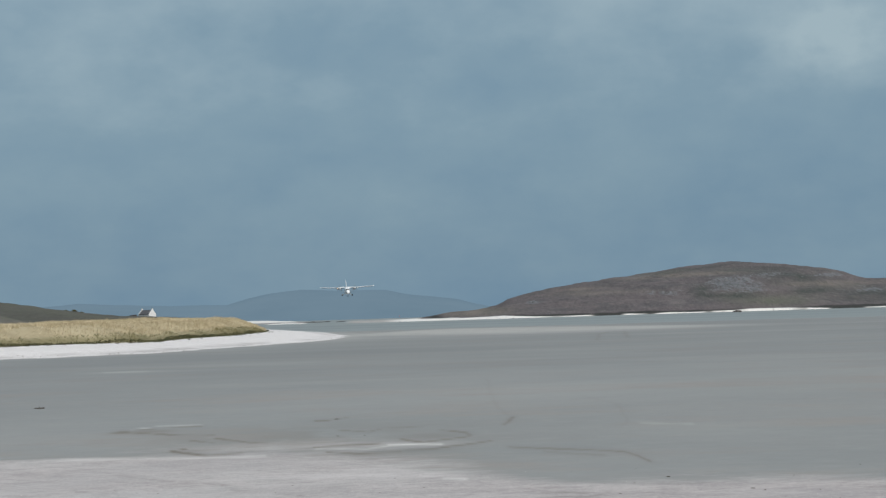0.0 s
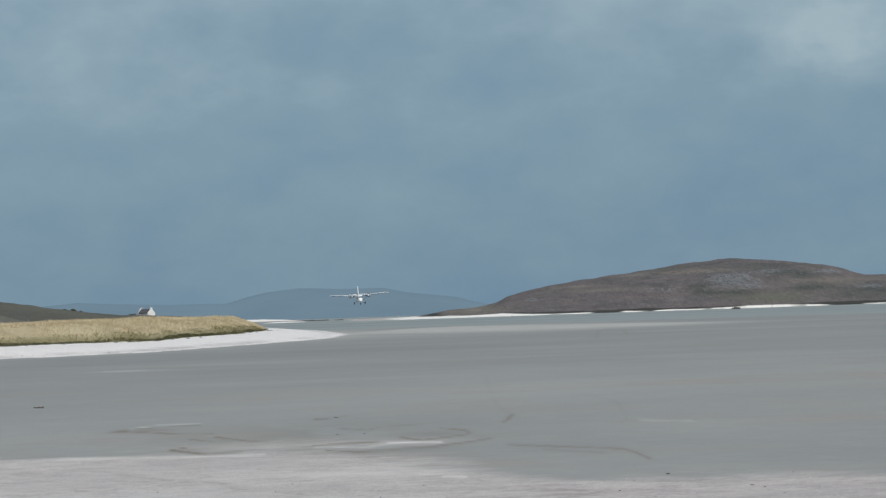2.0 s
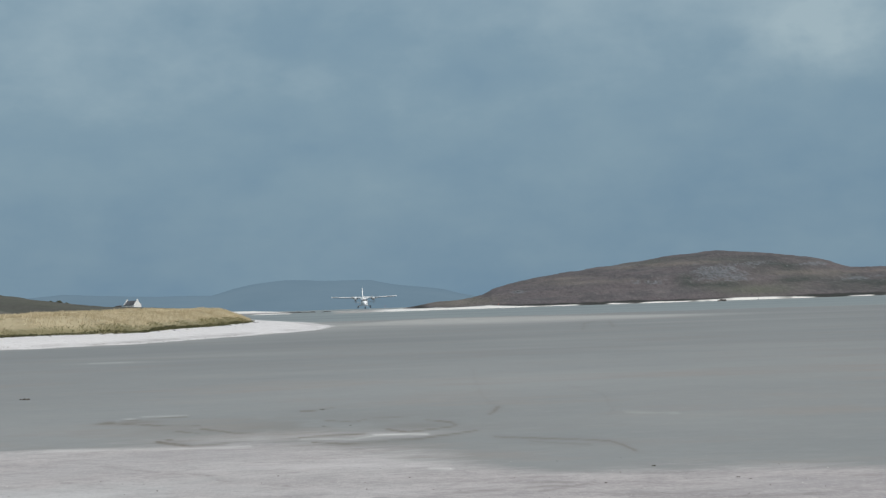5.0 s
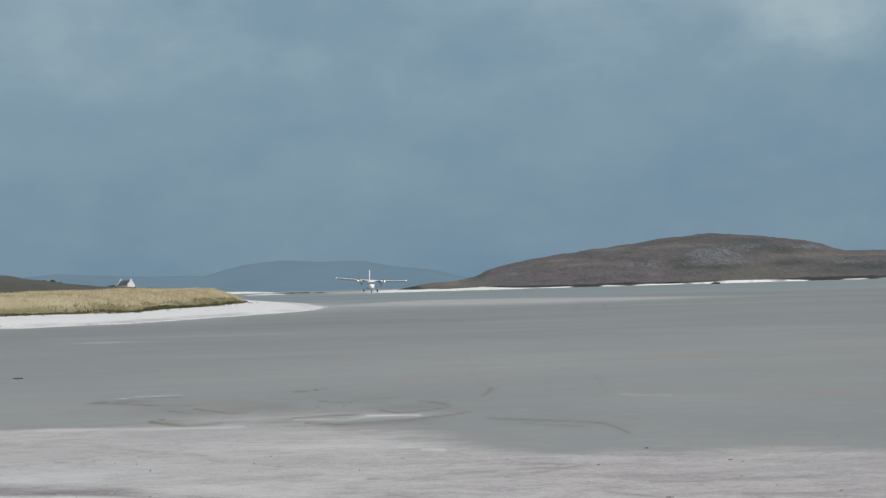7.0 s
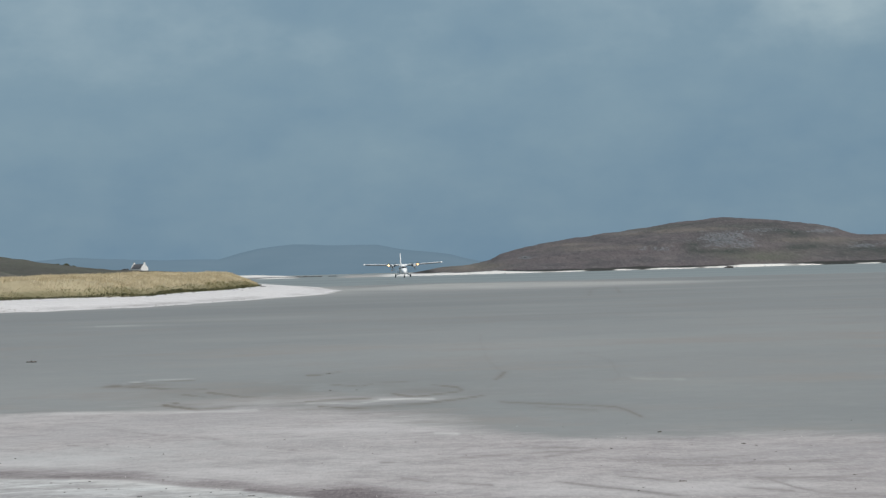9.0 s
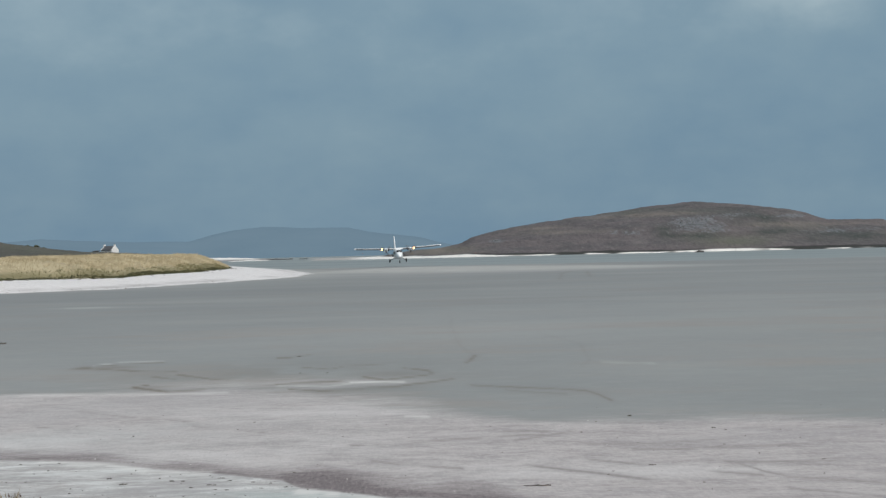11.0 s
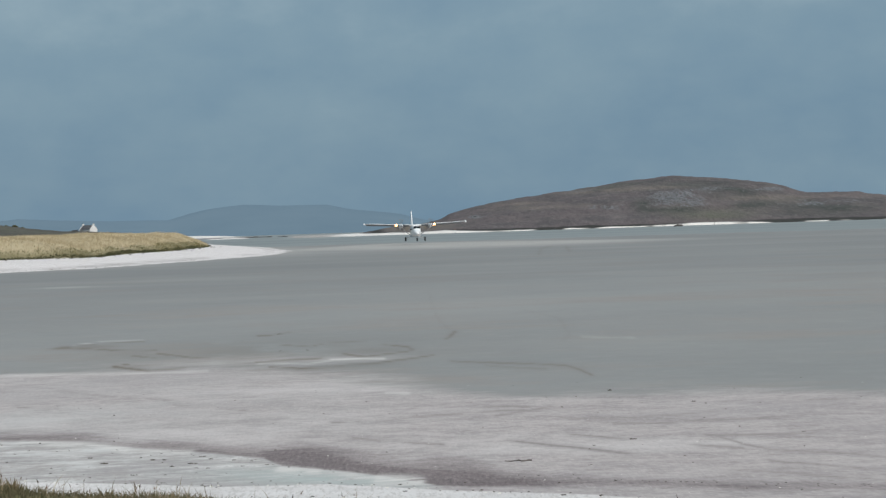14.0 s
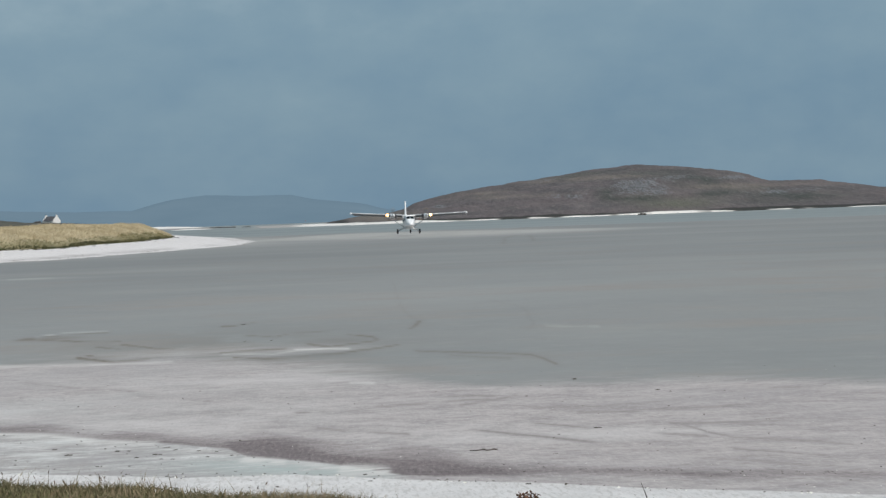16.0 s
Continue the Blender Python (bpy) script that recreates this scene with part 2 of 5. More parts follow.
    c = k.mix(k.op("MULTIPLY", k.attr("marks"), k.op("MULTIPLY", k.span(fine, 0.3, 0.6, 0.7, 1.0), k.span(mottle, 0.38, 0.54, 0.6, 1.0))), c, weed)
    c = k.mix(k.op("MULTIPLY", k.attr("pale_line"), k.span(thin, 0.38, 0.52, 0.15, 1.0)), c, (0.63, 0.61, 0.59))
    c = k.mix(k.attr("turf"), c, turf)
    c = k.mix(k.attr("straw"), c, straw)
    c = k.mix(k.op("MULTIPLY", k.attr("foot"), 0.85), c, k.ramp(mid, [(0.3, (0.12, 0.112, 0.056)), (0.7, (0.21, 0.185, 0.10))]))
    h = k.op("ADD", k.op("MULTIPLY", streak, 0.7), k.op("MULTIPLY", fine, 0.3))
    k.bump(h, 0.5, 0.04)
    rough = k.span(k.op("ADD", k.attr("dry"), k.attr("white")), 0, 1, 0.62, 0.95)
    return k.done(c, rough, 0, 0.22)


def heath_material():
    k = Mat("hazed_heather_hillside")
    big, mid, fine = k.noise(0.014, 5, 0.6), k.noise(0.05, 6, 0.68, (1, 0.35, 1.6), seed=4), k.noise(0.28, 5, 0.72, (1, 0.2, 1), seed=9)
    # heather tones with the blue of the haze mixed into the base colours
    c = k.ramp(big, [(0.30, (0.086, 0.088, 0.088)), (0.45, (0.120, 0.105, 0.110)), (0.6, (0.138, 0.116, 0.119)), (0.72, (0.108, 0.106, 0.104))])
    c = k.mix(k.span(mid, 0.48, 0.62, 0, 0.7), c, (0.086, 0.082, 0.084))
    c = k.mix(k.span(mid, 0.44, 0.32, 0, 0.65), c, (0.176, 0.157, 0.154))
    c = k.mix(k.span(fine, 0.54, 0.75, 0, 0.5), c, (0.225, 0.195, 0.18))
    c = k.mix(k.span(fine, 0.44, 0.27, 0, 0.65), c, (0.066, 0.060, 0.056))
    c = k.mix(k.op("MULTIPLY", k.attr("green"), k.span(mid, 0.3, 0.6, 0.5, 1.0)), c, (0.124, 0.124, 0.098))
    c = k.mix(k.op("MULTIPLY", k.attr("tan"), k.span(fine, 0.3, 0.6, 0.5, 1.0)), c, (0.196, 0.170, 0.150))
    c = k.mix(k.op("MULTIPLY", k.attr("shrub"), k.span(fine, 0.3, 0.6, 1.0, 0.55)), c, (0.052, 0.062, 0.054))
    tuft = k.noise(0.65, 4, 0.75, (1, 0.14, 1), seed=14)
    c = k.mix(k.span(tuft, 0.53, 0.7, 0, 0.5), c, (0.196, 0.172, 0.166))
    c = k.mix(k.span(tuft, 0.46, 0.3, 0, 0.6), c, (0.062, 0.058, 0.056))
    n = k.N("ShaderNodeMath")
    n.operation = "ADD"
    k.K(k.attr("rock"), n.inputs[0])
    k.K(k.span(k.op("ADD", k.op("MULTIPLY", fine, 0.5), k.op("MULTIPLY", tuft, 0.5)), 0.38, 0.62, -0.55, 0.35), n.inputs[1])
    stone = k.ramp(tuft, [(0.36, (0.076, 0.082, 0.086)), (0.5, (0.150, 0.157, 0.166)), (0.64, (0.205, 0.212, 0.223))])
    c = k.mix(k.span(n.outputs[0], 0.35, 0.85, 0, 0.8), c, stone)
    c = k.mix(k.attr("tideline"), c, (0.045, 0.045, 0.042))
    c = k.mix(k.attr("beach"), c, (0.76, 0.73, 0.70))
    k.bump(k.op("ADD", k.op("MULTIPLY", fine, 0.5), k.op("MULTIPLY", mid, 0.5)), 1.0, 2.5)
    return k.done(c, 0.95, 0, 0.1)


M = {}
M["sand"] = sand_material()
M["heath"] = heath_material()


def water_material():
    k = Mat("shallow_water")
    k.bump(k.noise(0.5, 5, 0.6, (0.3, 1, 1)), 0.5, 0.15)
    return k.done(k.ramp(k.noise(0.006, 4, 0.5, (0.3, 1, 1)), [(0.35, (0.185, 0.205, 0.205)), (0.65, (0.25, 0.262, 0.255))]), 0.5, 0, 0.4)


def hazy_ridge_material():
    k = Mat("far_hills_haze_glow")
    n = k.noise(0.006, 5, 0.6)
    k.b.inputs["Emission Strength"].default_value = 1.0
    # aerial haze put into the ridge as a bluish glowing colour
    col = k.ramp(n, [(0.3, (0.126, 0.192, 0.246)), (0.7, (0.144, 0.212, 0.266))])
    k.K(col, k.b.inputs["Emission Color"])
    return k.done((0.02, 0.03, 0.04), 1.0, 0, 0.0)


M["water"] = water_material()
M["distance"] = hazy_ridge_material()
M["white_paint"] = simple("white_aircraft_paint", (0.78, 0.79, 0.80), 0.35, vary=0.05, scale=1.2)
M["wing_grey"] = simple("dark_wing_grey", (0.13, 0.14, 0.15), 0.45, vary=0.1)
M["strut"] = simple("pale_grey_strut_paint", (0.36, 0.37, 0.38), 0.4, vary=0.08)
M["dark_paint"] = simple("dark_nacelle_paint", (0.03, 0.03, 0.035), 0.4, vary=0.2)
M["rubber"] = simple("tyre_rubber", (0.02, 0.02, 0.02), 0.85, vary=0.2)
M["metal"] = simple("bare_metal", (0.55, 0.55, 0.56), 0.3, 1.0, 0.08)
M["blade"] = simple("propeller_blade", (0.10, 0.10, 0.10), 0.5, vary=0.15)
M["blade_tip"] = simple("yellow_blade_tip", (0.22, 0.15, 0.06), 0.45, vary=0.1)
M["glass"] = simple("dark_cockpit_glass", (0.02, 0.025, 0.03), 0.08, vary=0.1, spec=0.8)
M["lamp"] = glow("landing_lamp", (1.0, 0.50, 0.17), 7.0)
k = Mat("lamp_mirror")
M["mirror"] = k.done((0.92, 0.90, 0.86), 0.0, 1.0)
M["limewash"] = simple("limewashed_wall", (0.70, 0.70, 0.69), 0.9, vary=0.06, scale=0.8)
M["slate"] = simple("dark_slate_roof", (0.075, 0.075, 0.082), 0.7, vary=0.3, scale=1.5)
M["stone"] = simple("dark_stone", (0.055, 0.052, 0.048), 0.9, vary=0.35, scale=2.0)
M["grey_rock"] = simple("pale_grey_rock", (0.165, 0.170, 0.178), 0.9, vary=0.3, scale=0.3)
M["wood"] = simple("weathered_wood", (0.10, 0.085, 0.075), 0.85, vary=0.3, scale=5)
M["red_paint"] = simple("red_marker_paint", (0.35, 0.07, 0.05), 0.6, vary=0.15)
M["weed"] = simple("dry_seaweed", (0.075, 0.064, 0.05), 0.9, vary=0.35, scale=12)
M["tide_weed"] = simple("bleached_tide_weed", (0.19, 0.155, 0.13), 0.9, vary=0.3, scale=4)


def blades_material(name, lo, mid, hi, scale):
    k = Mat(name)
    rnd = k.geo.outputs["Random Per Island"]
    c = k.ramp(rnd, [(0.1, lo), (0.5, mid), (0.95, hi)])
    c = k.mix(k.span(k.noise(scale, 4, 0.6), 0.38, 0.62, 0, 0.75), c, lo)
    return k.done(c, 0.8, 0, 0.2)


M["straw_grass"] = blades_material("dry_dune_grass", (0.31, 0.262, 0.165), (0.54, 0.458, 0.31), (0.67, 0.575, 0.41), 0.11)
M["green_grass"] = blades_material("green_turf_blades", (0.070, 0.068, 0.036), (0.142, 0.125, 0.070), (0.31, 0.24, 0.165), 1.5)
M["plant"] = blades_material("dark_plant_leaves", (0.075, 0.045, 0.03), (0.13, 0.07, 0.045), (0.22, 0.12, 0.085), 6)


# ---- mesh helpers ----
def finish(bm, name, material, smooth=True):
    me = bpy.data.meshes.new(name)
    bmesh.ops.recalc_face_normals(bm, faces=bm.faces)
    bm.to_mesh(me)
    bm.free()
    for m in material if isinstance(material, (list, tuple)) else (material,):
        me.materials.append(m)
    if smooth:
        me.polygons.foreach_set("use_smooth", [True] * len(me.polygons))
    return me


def part(name, bm, material, parent, label="", smooth=True):
    ob = new(name, finish(bm, name, material, smooth))
    ob.parent = parent
    return tagged(ob, label) if label else ob


def thing(name, label, category, m=None, group="", kind=""):
    ob = new(name)
    ob.matrix_world = m or Matrix()
    return tagged(ob, label, category, group, kind)


def loft(rings, closed_ends=True):
    """Rings of equal point counts, bridged into a tube."""
    bm = bmesh.new()
    rows = [[bm.verts.new(p) for p in ring] for ring in rings]
    n = len(rows[0])
    for a, b in zip(rows, rows[1:]):
        for i in range(n):
            bm.faces.new((a[i], a[(i + 1) % n], b[(i + 1) % n], b[i]))
    if closed_ends:
        bm.faces.new(rows[0][::-1])
        bm.faces.new(rows[-1])
    return bm


def ellipse(cx, y, cz, rx, rz, n=24, power=2.0):
    pts = []
    for i in range(n):
        t = 2 * math.pi * i / n
        c, s = math.cos(t), math.sin(t)
        pts.append((cx + rx * math.copysign(abs(c) ** (2 / power), c), y, cz + rz * math.copysign(abs(s) ** (2 / power), s)))
    return pts


def box(sx, sy, sz, m=None, bevel=0.0, bm=None):
    bm = bm or bmesh.new()
    vs = bmesh.ops.create_cube(bm, size=1, matrix=(m or Matrix()) @ Matrix.Diagonal((sx, sy, sz, 1)))["verts"]
    if bevel:
        es = list({e for v in vs for e in v.link_edges})
        bmesh.ops.bevel(bm, geom=es, offset=bevel, segments=2, affect="EDGES")
    return bm


def tube(p, q, r1, r2=None, n=12, bm=None):
    """A tapered round bar from p to q."""
    bm = bm or bmesh.new()
    p, q = Vector(p), Vector(q)
    m = Matrix.Translation((p + q) / 2) @ (q - p).to_track_quat("Z", "Y").to_matrix().to_4x4()
    bmesh.ops.create_cone(bm, cap_ends=True, segments=n, radius1=r1, radius2=r1 if r2 is None else r2, depth=(q - p).length, matrix=m)
    return bm


# ---- the lie of the land ----
def lattice(ix, iy, seed):
    h = np.sin(ix * 127.1 + iy * 311.7 + seed * 74.7) * 43758.5453
    return h - np.floor(h)


def value_noise(x, y, seed=0):
    ix, iy = np.floor(x), np.floor(y)
    fx, fy = x - ix, y - iy
    fx, fy = fx * fx * (3 - 2 * fx), fy * fy * (3 - 2 * fy)
    a, b = lattice(ix, iy, seed), lattice(ix + 1, iy, seed)
    c, d = lattice(ix, iy + 1, seed), lattice(ix + 1, iy + 1, seed)
    return (a + (b - a) * fx) * (1 - fy) + (c + (d - c) * fx) * fy


def fbm(x, y, octaves=4, seed=0):
    s, amp, tot = 0, 1.0, 0
    for i in range(octaves):
        s, tot = s + amp * value_noise(x * 2 ** i, y * 2 ** i, seed + i), tot + amp
        amp *= 0.5
    return s / tot - 0.5


def step(lo, hi, v):
    u = np.clip((v - lo) / (hi - lo), 0, 1)
    return u * u * (3 - 2 * u)


def line_distance(x, y, pts):
    best = np.full(np.shape(x), 1e9)
    for (ax, ay), (bx, by) in zip(pts, pts[1:]):
        dx, dy = bx - ax, by - ay
        u = np.clip(((x - ax) * dx + (y - ay) * dy) / (dx * dx + dy * dy), 0, 1)
        best = np.minimum(best, np.hypot(x - ax - u * dx, y - ay - u * dy))
    return best


def inside(x, y, pts):
    """Signed distance to a closed polygon, positive within."""
    odd = np.zeros(np.shape(x), bool)
    for (ax, ay), (bx, by) in zip(pts, pts[1:] + pts[:1]):
        cross = ((ay > y) != (by > y)) & (x < (bx - ax) * (y - ay) / (by - ay + 1e-9) + ax)
        odd ^= cross
    d = line_distance(x, y, pts + pts[:1])
    return np.where(odd, d, -d)


def curve(x, pts):
    return np.interp(x, [p[0] for p in pts], [p[1] for p in pts])


# the dry spit with its grassy dune, seen across the bay
BEACH = [(-80, 212), (-44.0, 234), (-38.5, 235), (-29.1, 251), (-22.4, 294), (-15.6, 336), (-15.6, 400), (-29.5, 560), (-60, 850), (-500, 900), (-500, 205)]
DUNE = [(-90, 235), (-50.5, 266), (-46.7, 281), (-37.6, 293), (-33.2, 363), (-35.4, 468), (-48.6, 640), (-56, 740), (-500, 900), (-500, 230)]
WET_EDGE = [(-30, 58), (-8.7, 55.5), (-6.7, 54.9), (-5.3, 55.2), (-3.9, 55.0), (-2.5, 53.5), (-0.7, 49.5), (0.4, 46.5), (1.5, 43.6), (3, 42.6), (4.1, 43.2), (6.5, 42.9), (7.7, 41.2), (8.6, 39.9), (30, 33)]
DARK_FAR = [(-30, 49), (-6.2, 39.4), (-5.2, 38.5), (-4.1, 36.8), (-3.1, 35.6), (-1.8, 34), (-1.2, 33.5), (-0.5, 32.3), (-0.1, 31.4), (0.2, 30.8), (0.6, 31), (0.9, 30.6), (1.4, 29.4), (2.9, 28.2), (4.1, 27.4), (5.7, 26.6), (30, 18)]
DARK_NEAR = [(-30, 46), (-5.8, 36.9), (-4.4, 35.8), (-3.9, 35.1), (-2.7, 34), (-1.8, 32.8), (-1.5, 31.6), (-0.8, 30.8), (-0.1, 29.7), (0.2, 29.1), (0.5, 28.5), (0.9, 28.2), (1.4, 28.2), (2.8, 27.7), (4, 26.8), (5.6, 26.1), (30, 17)]
WHITE_EDGE = [(-30, 38), (-4.9, 30.7), (-3.3, 29.9), (-2.2, 29.2), (-0.8, 29.1), (-0.2, 28.6), (0.8, 27.7), (2.1, 26.8), (3.2, 25.7), (4.3, 24.9), (5.2, 24.2), (30, 14)]
BAND_FAR = [(-40, 400), (-17.4, 450), (-6.5, 520), (1.5, 546), (15.7, 518), (26.6, 492), (35.9, 460), (44, 432), (60, 405), (140, 330)]
BAND_NEAR = [(-40, 390), (-14.6, 355), (1, 330), (20, 325), (36, 330), (46, 345), (62, 350), (140, 320)]
# a far loop of wheel marks
ARCH = [(15.5, 244), (19.8, 307), (22.9, 333), (25.1, 334), (19.9, 260)]
# brown lines of weed left by the tide, with their strength
WEED_LOOPS = [(1.0, [(-9.7, 68.1), (-8.6, 67.0), (-7.5, 65.5), (-6.4, 65.3)]), (0.7, [(-9.7, 68.1), (-9.2, 69.0), (-8.5, 70.2), (-7.4, 70.7)]), (1.0, [(-4.0, 71.8), (-3.6, 72.2), (-3.2, 73.4)]),
              (0.7, [(-3.0, 65.4), (-2.2, 63.9), (-1.9, 65.5), (-0.8, 66.3)]), (1.0, [(-0.2, 63.5), (0.4, 62.1), (0.6, 60.8), (0.4, 59.9), (-0.1, 59.1), (-0.6, 58.2), (-1.2, 59.7)])]
WEED_LINES = [(0.9, [(-1.0, 54.8), (-0.4, 54.9), (0, 55.8), (0.5, 56.6), (1.0, 57.8)]), (0.8, [(-6.8, 62.4), (-6.0, 60.8)]), (1.0, [(-6.2, 63.1), (-5.4, 61.4), (-5.0, 60.1), (-4.6, 59.8)]),
              (1.0, [(-6.5, 58.1), (-6.8, 57.1), (-6.1, 55.8), (-5.6, 55.0), (-4.9, 55.7)]), (0.9, [(-3.2, 57.5), (-2.8, 57.7), (-2.2, 57.8), (-1.7, 58.2)]), (0.9, [(-2.8, 54.9), (-2.1, 54.0), (-1.1, 54.4)]),
              (0.75, [(1.4, 54.8), (2.1, 54.0), (3.0, 53.0), (3.8, 51.8), (4.0, 50.4), (4.1, 48.5)]), (0.4, [(2.1, 52.7), (2.7, 51.5), (3.3, 50.8)])]
WEED_FAINT = [(0.9, [(1.5, 65.7), (1.7, 67.6), (1.9, 70.5)]), (0.13, [(1.9, 113), (1.6, 83.8), (1.8, 70)]), (0.35, ARCH), (0.15, [(4.9, 86.8), (5.5, 78), (5.1, 67.7), (4.6, 62.9)])]
# stained patches of sand beside them: place, half widths, strength
WEED_FILM = ((-8.6, 68.0, 0.9, 1.0, 0.75), (-6.2, 57.0, 0.9, 1.0, 0.5), (-0.5, 60.8, 1.0, 1.6, 0.5), (-0.9, 54.6, 1.0, 0.7, 0.5), (-5.3, 61.2, 1.0, 1.1, 0.4))

# faint wheel ruts in the drier sand
RUTS_FAR = [[(-7.1, 49.6), (-6.3, 47.8), (-5.6, 46.4), (-4.2, 44.8)], [(-4.0, 43.8), (-3.4, 43.1), (-2.6, 41.9)], [(-7.0, 44.3), (-6.7, 44.2), (-6.2, 43.6)], [(-2.2, 43.7), (-1.7, 43.8), (-1.3, 44.3)],
            [(1.7, 38.9), (2.3, 39.6), (2.7, 40.3)], [(1.4, 40.7), (2.0, 40.7), (2.3, 40.4)], [(2.7, 37.7), (3.4, 37.5), (4.4, 37.7), (5.5, 38.4)], [(6.9, 39.8), (7.4, 39.8)], [(-1.0, 38.4), (-0.4, 38.3), (0.9, 39.5), (2.2, 39.9)]]
RUTS_NEAR = [[(-0.6, 35.5), (0.3, 34.4), (0.7, 33.9)], [(1.4, 34.5), (2.3, 33.1), (3.3, 31.7), (4.1, 30.4)], [(2.6, 34.8), (3.4, 33.6), (4.3, 32.4), (4.7, 31.9)], [(4.6, 33.9), (4.8, 32.4), (5.0, 31.5), (6.3, 30.1)],
             [(4.8, 30.2), (5.2, 29.6), (5.7, 28.8)], [(3.8, 29.8), (4.7, 28.6), (5.8, 27.2)], [(3.4, 36.5), (4.3, 36.3)], [(4.6, 36.4), (5.5, 36.4), (6.5, 37.0)], [(4.5, 33.9), (5.8, 33.7), (6.6, 33.7)]]

# pale lines on the sand
PALE_LINES = [([(-1.4, 57.4), (-0.9, 57.4), (-0.2, 56.9)], 1.0), ([(-3.1, 56.8), (-2.6, 56.6), (-1.9, 55.9), (-1.4, 57.2)], 0.45), ([(-9.3, 69.8), (-8.7, 71.3), (-7.5, 71.6)], 0.5), ([(-6.9, 54.7), (-6.0, 54.6), (-4.7, 54.2), (-4.2, 54.5)], 0.55), ([(-9.0, 55.2), (-7.8, 54.9), (-6.9, 54.7)], 0.45),
          ([(-0.1, 45.1), (0.3, 44.8)], 0.6), ([(5.2, 64.6), (6.5, 63.5)], 0.2), ([(-0.3, 28.9), (0.25, 28.7)], 1.0), ([(-5.8, 36.5), (-4.4, 35.4), (-3.9, 34.6)], 0.9), ([(-3.6, 34.5), (-2.9, 34.4)], 0.6), ([(-1.5, 31.4), (-1.0, 30.6)], 0.9),
          ([(-22.4, 154.5), (-19.6, 155.5)], 0.2)]


def crest(x):
    """Height of the dune on which the eye stands, along its seaward brow."""
    return np.interp(x, (-9, -3, -2.2, -1.05, -0.24, 0, 0.5, 2, 8), (1.98, 1.815, 1.76, 1.70, 1.63, 1.585, 1.46, 1.38, 1.25))


def land(x, y):
    z = 0.03 * fbm(x * 0.03, y * 0.03, 3, 5)
    z = z - 0.3 * step(480, 820, y + np.where(x > 0, 0.35 * x, 0))
    # near dune and its beach
    k = 1 - step(12.5, 17.5, y + 0.8 * fbm(x * 0.5, y * 0.2, 3, 1))
    z = z + k * (crest(x) + 0.08 * fbm(x * 1.3, y * 1.3, 3, 2))
    z = z + 0.22 * (1 - step(16, 30, y)) * (1 - k)
    # far spit
    b, d = inside(x, y, BEACH), inside(x, y, DUNE)
    z = z + 0.62 * step(0, 11, b) + 0.55 * step(0, 38, b)
    lump = 0.9 * fbm(x * 0.05, y * 0.03, 4, 8) + 0.35 * fbm(x * 0.3, y * 0.15, 3, 9)
    z = z + step(0, 8, d) * (1.36 + 0.4 * fbm(x * 0.22, y * 0.10, 3, 17) + 0.70 * step(360, 460, y) + lump) + step(0, 2.5, d) * 0.5
    return z


def grid_mesh(name, x, y, z, material, attrs):
    """A sheet from arrays of equal shape (rows, columns)."""
    rows, cols = x.shape
    co = np.stack((x, y, z), -1).reshape(-1, 3).astype(np.float32)
    i = np.arange(rows * cols).reshape(rows, cols)
    quads = np.stack((i[:-1, :-1], i[:-1, 1:], i[1:, 1:], i[1:, :-1]), -1).reshape(-1, 4)
    me = bpy.data.meshes.new(name)
    me.vertices.add(len(co))
    me.vertices.foreach_set("co", co.ravel())
    me.loops.add(quads.size)
    me.loops.foreach_set("vertex_index", quads.ravel().astype(np.int32))
    me.polygons.add(len(quads))
    me.polygons.foreach_set("loop_start", np.arange(0, quads.size, 4, dtype=np.int32))
    me.polygons.foreach_set("use_smooth", np.ones(len(quads), bool))
    me.update(calc_edges=True)
    me.validate()
    for key, v in attrs.items():
        at = me.attributes.new(key, "FLOAT", "POINT")
        at.data.foreach_set("value", np.ascontiguousarray(v, np.float32).ravel())
    me.materials.append(material)
    return new(name, me)


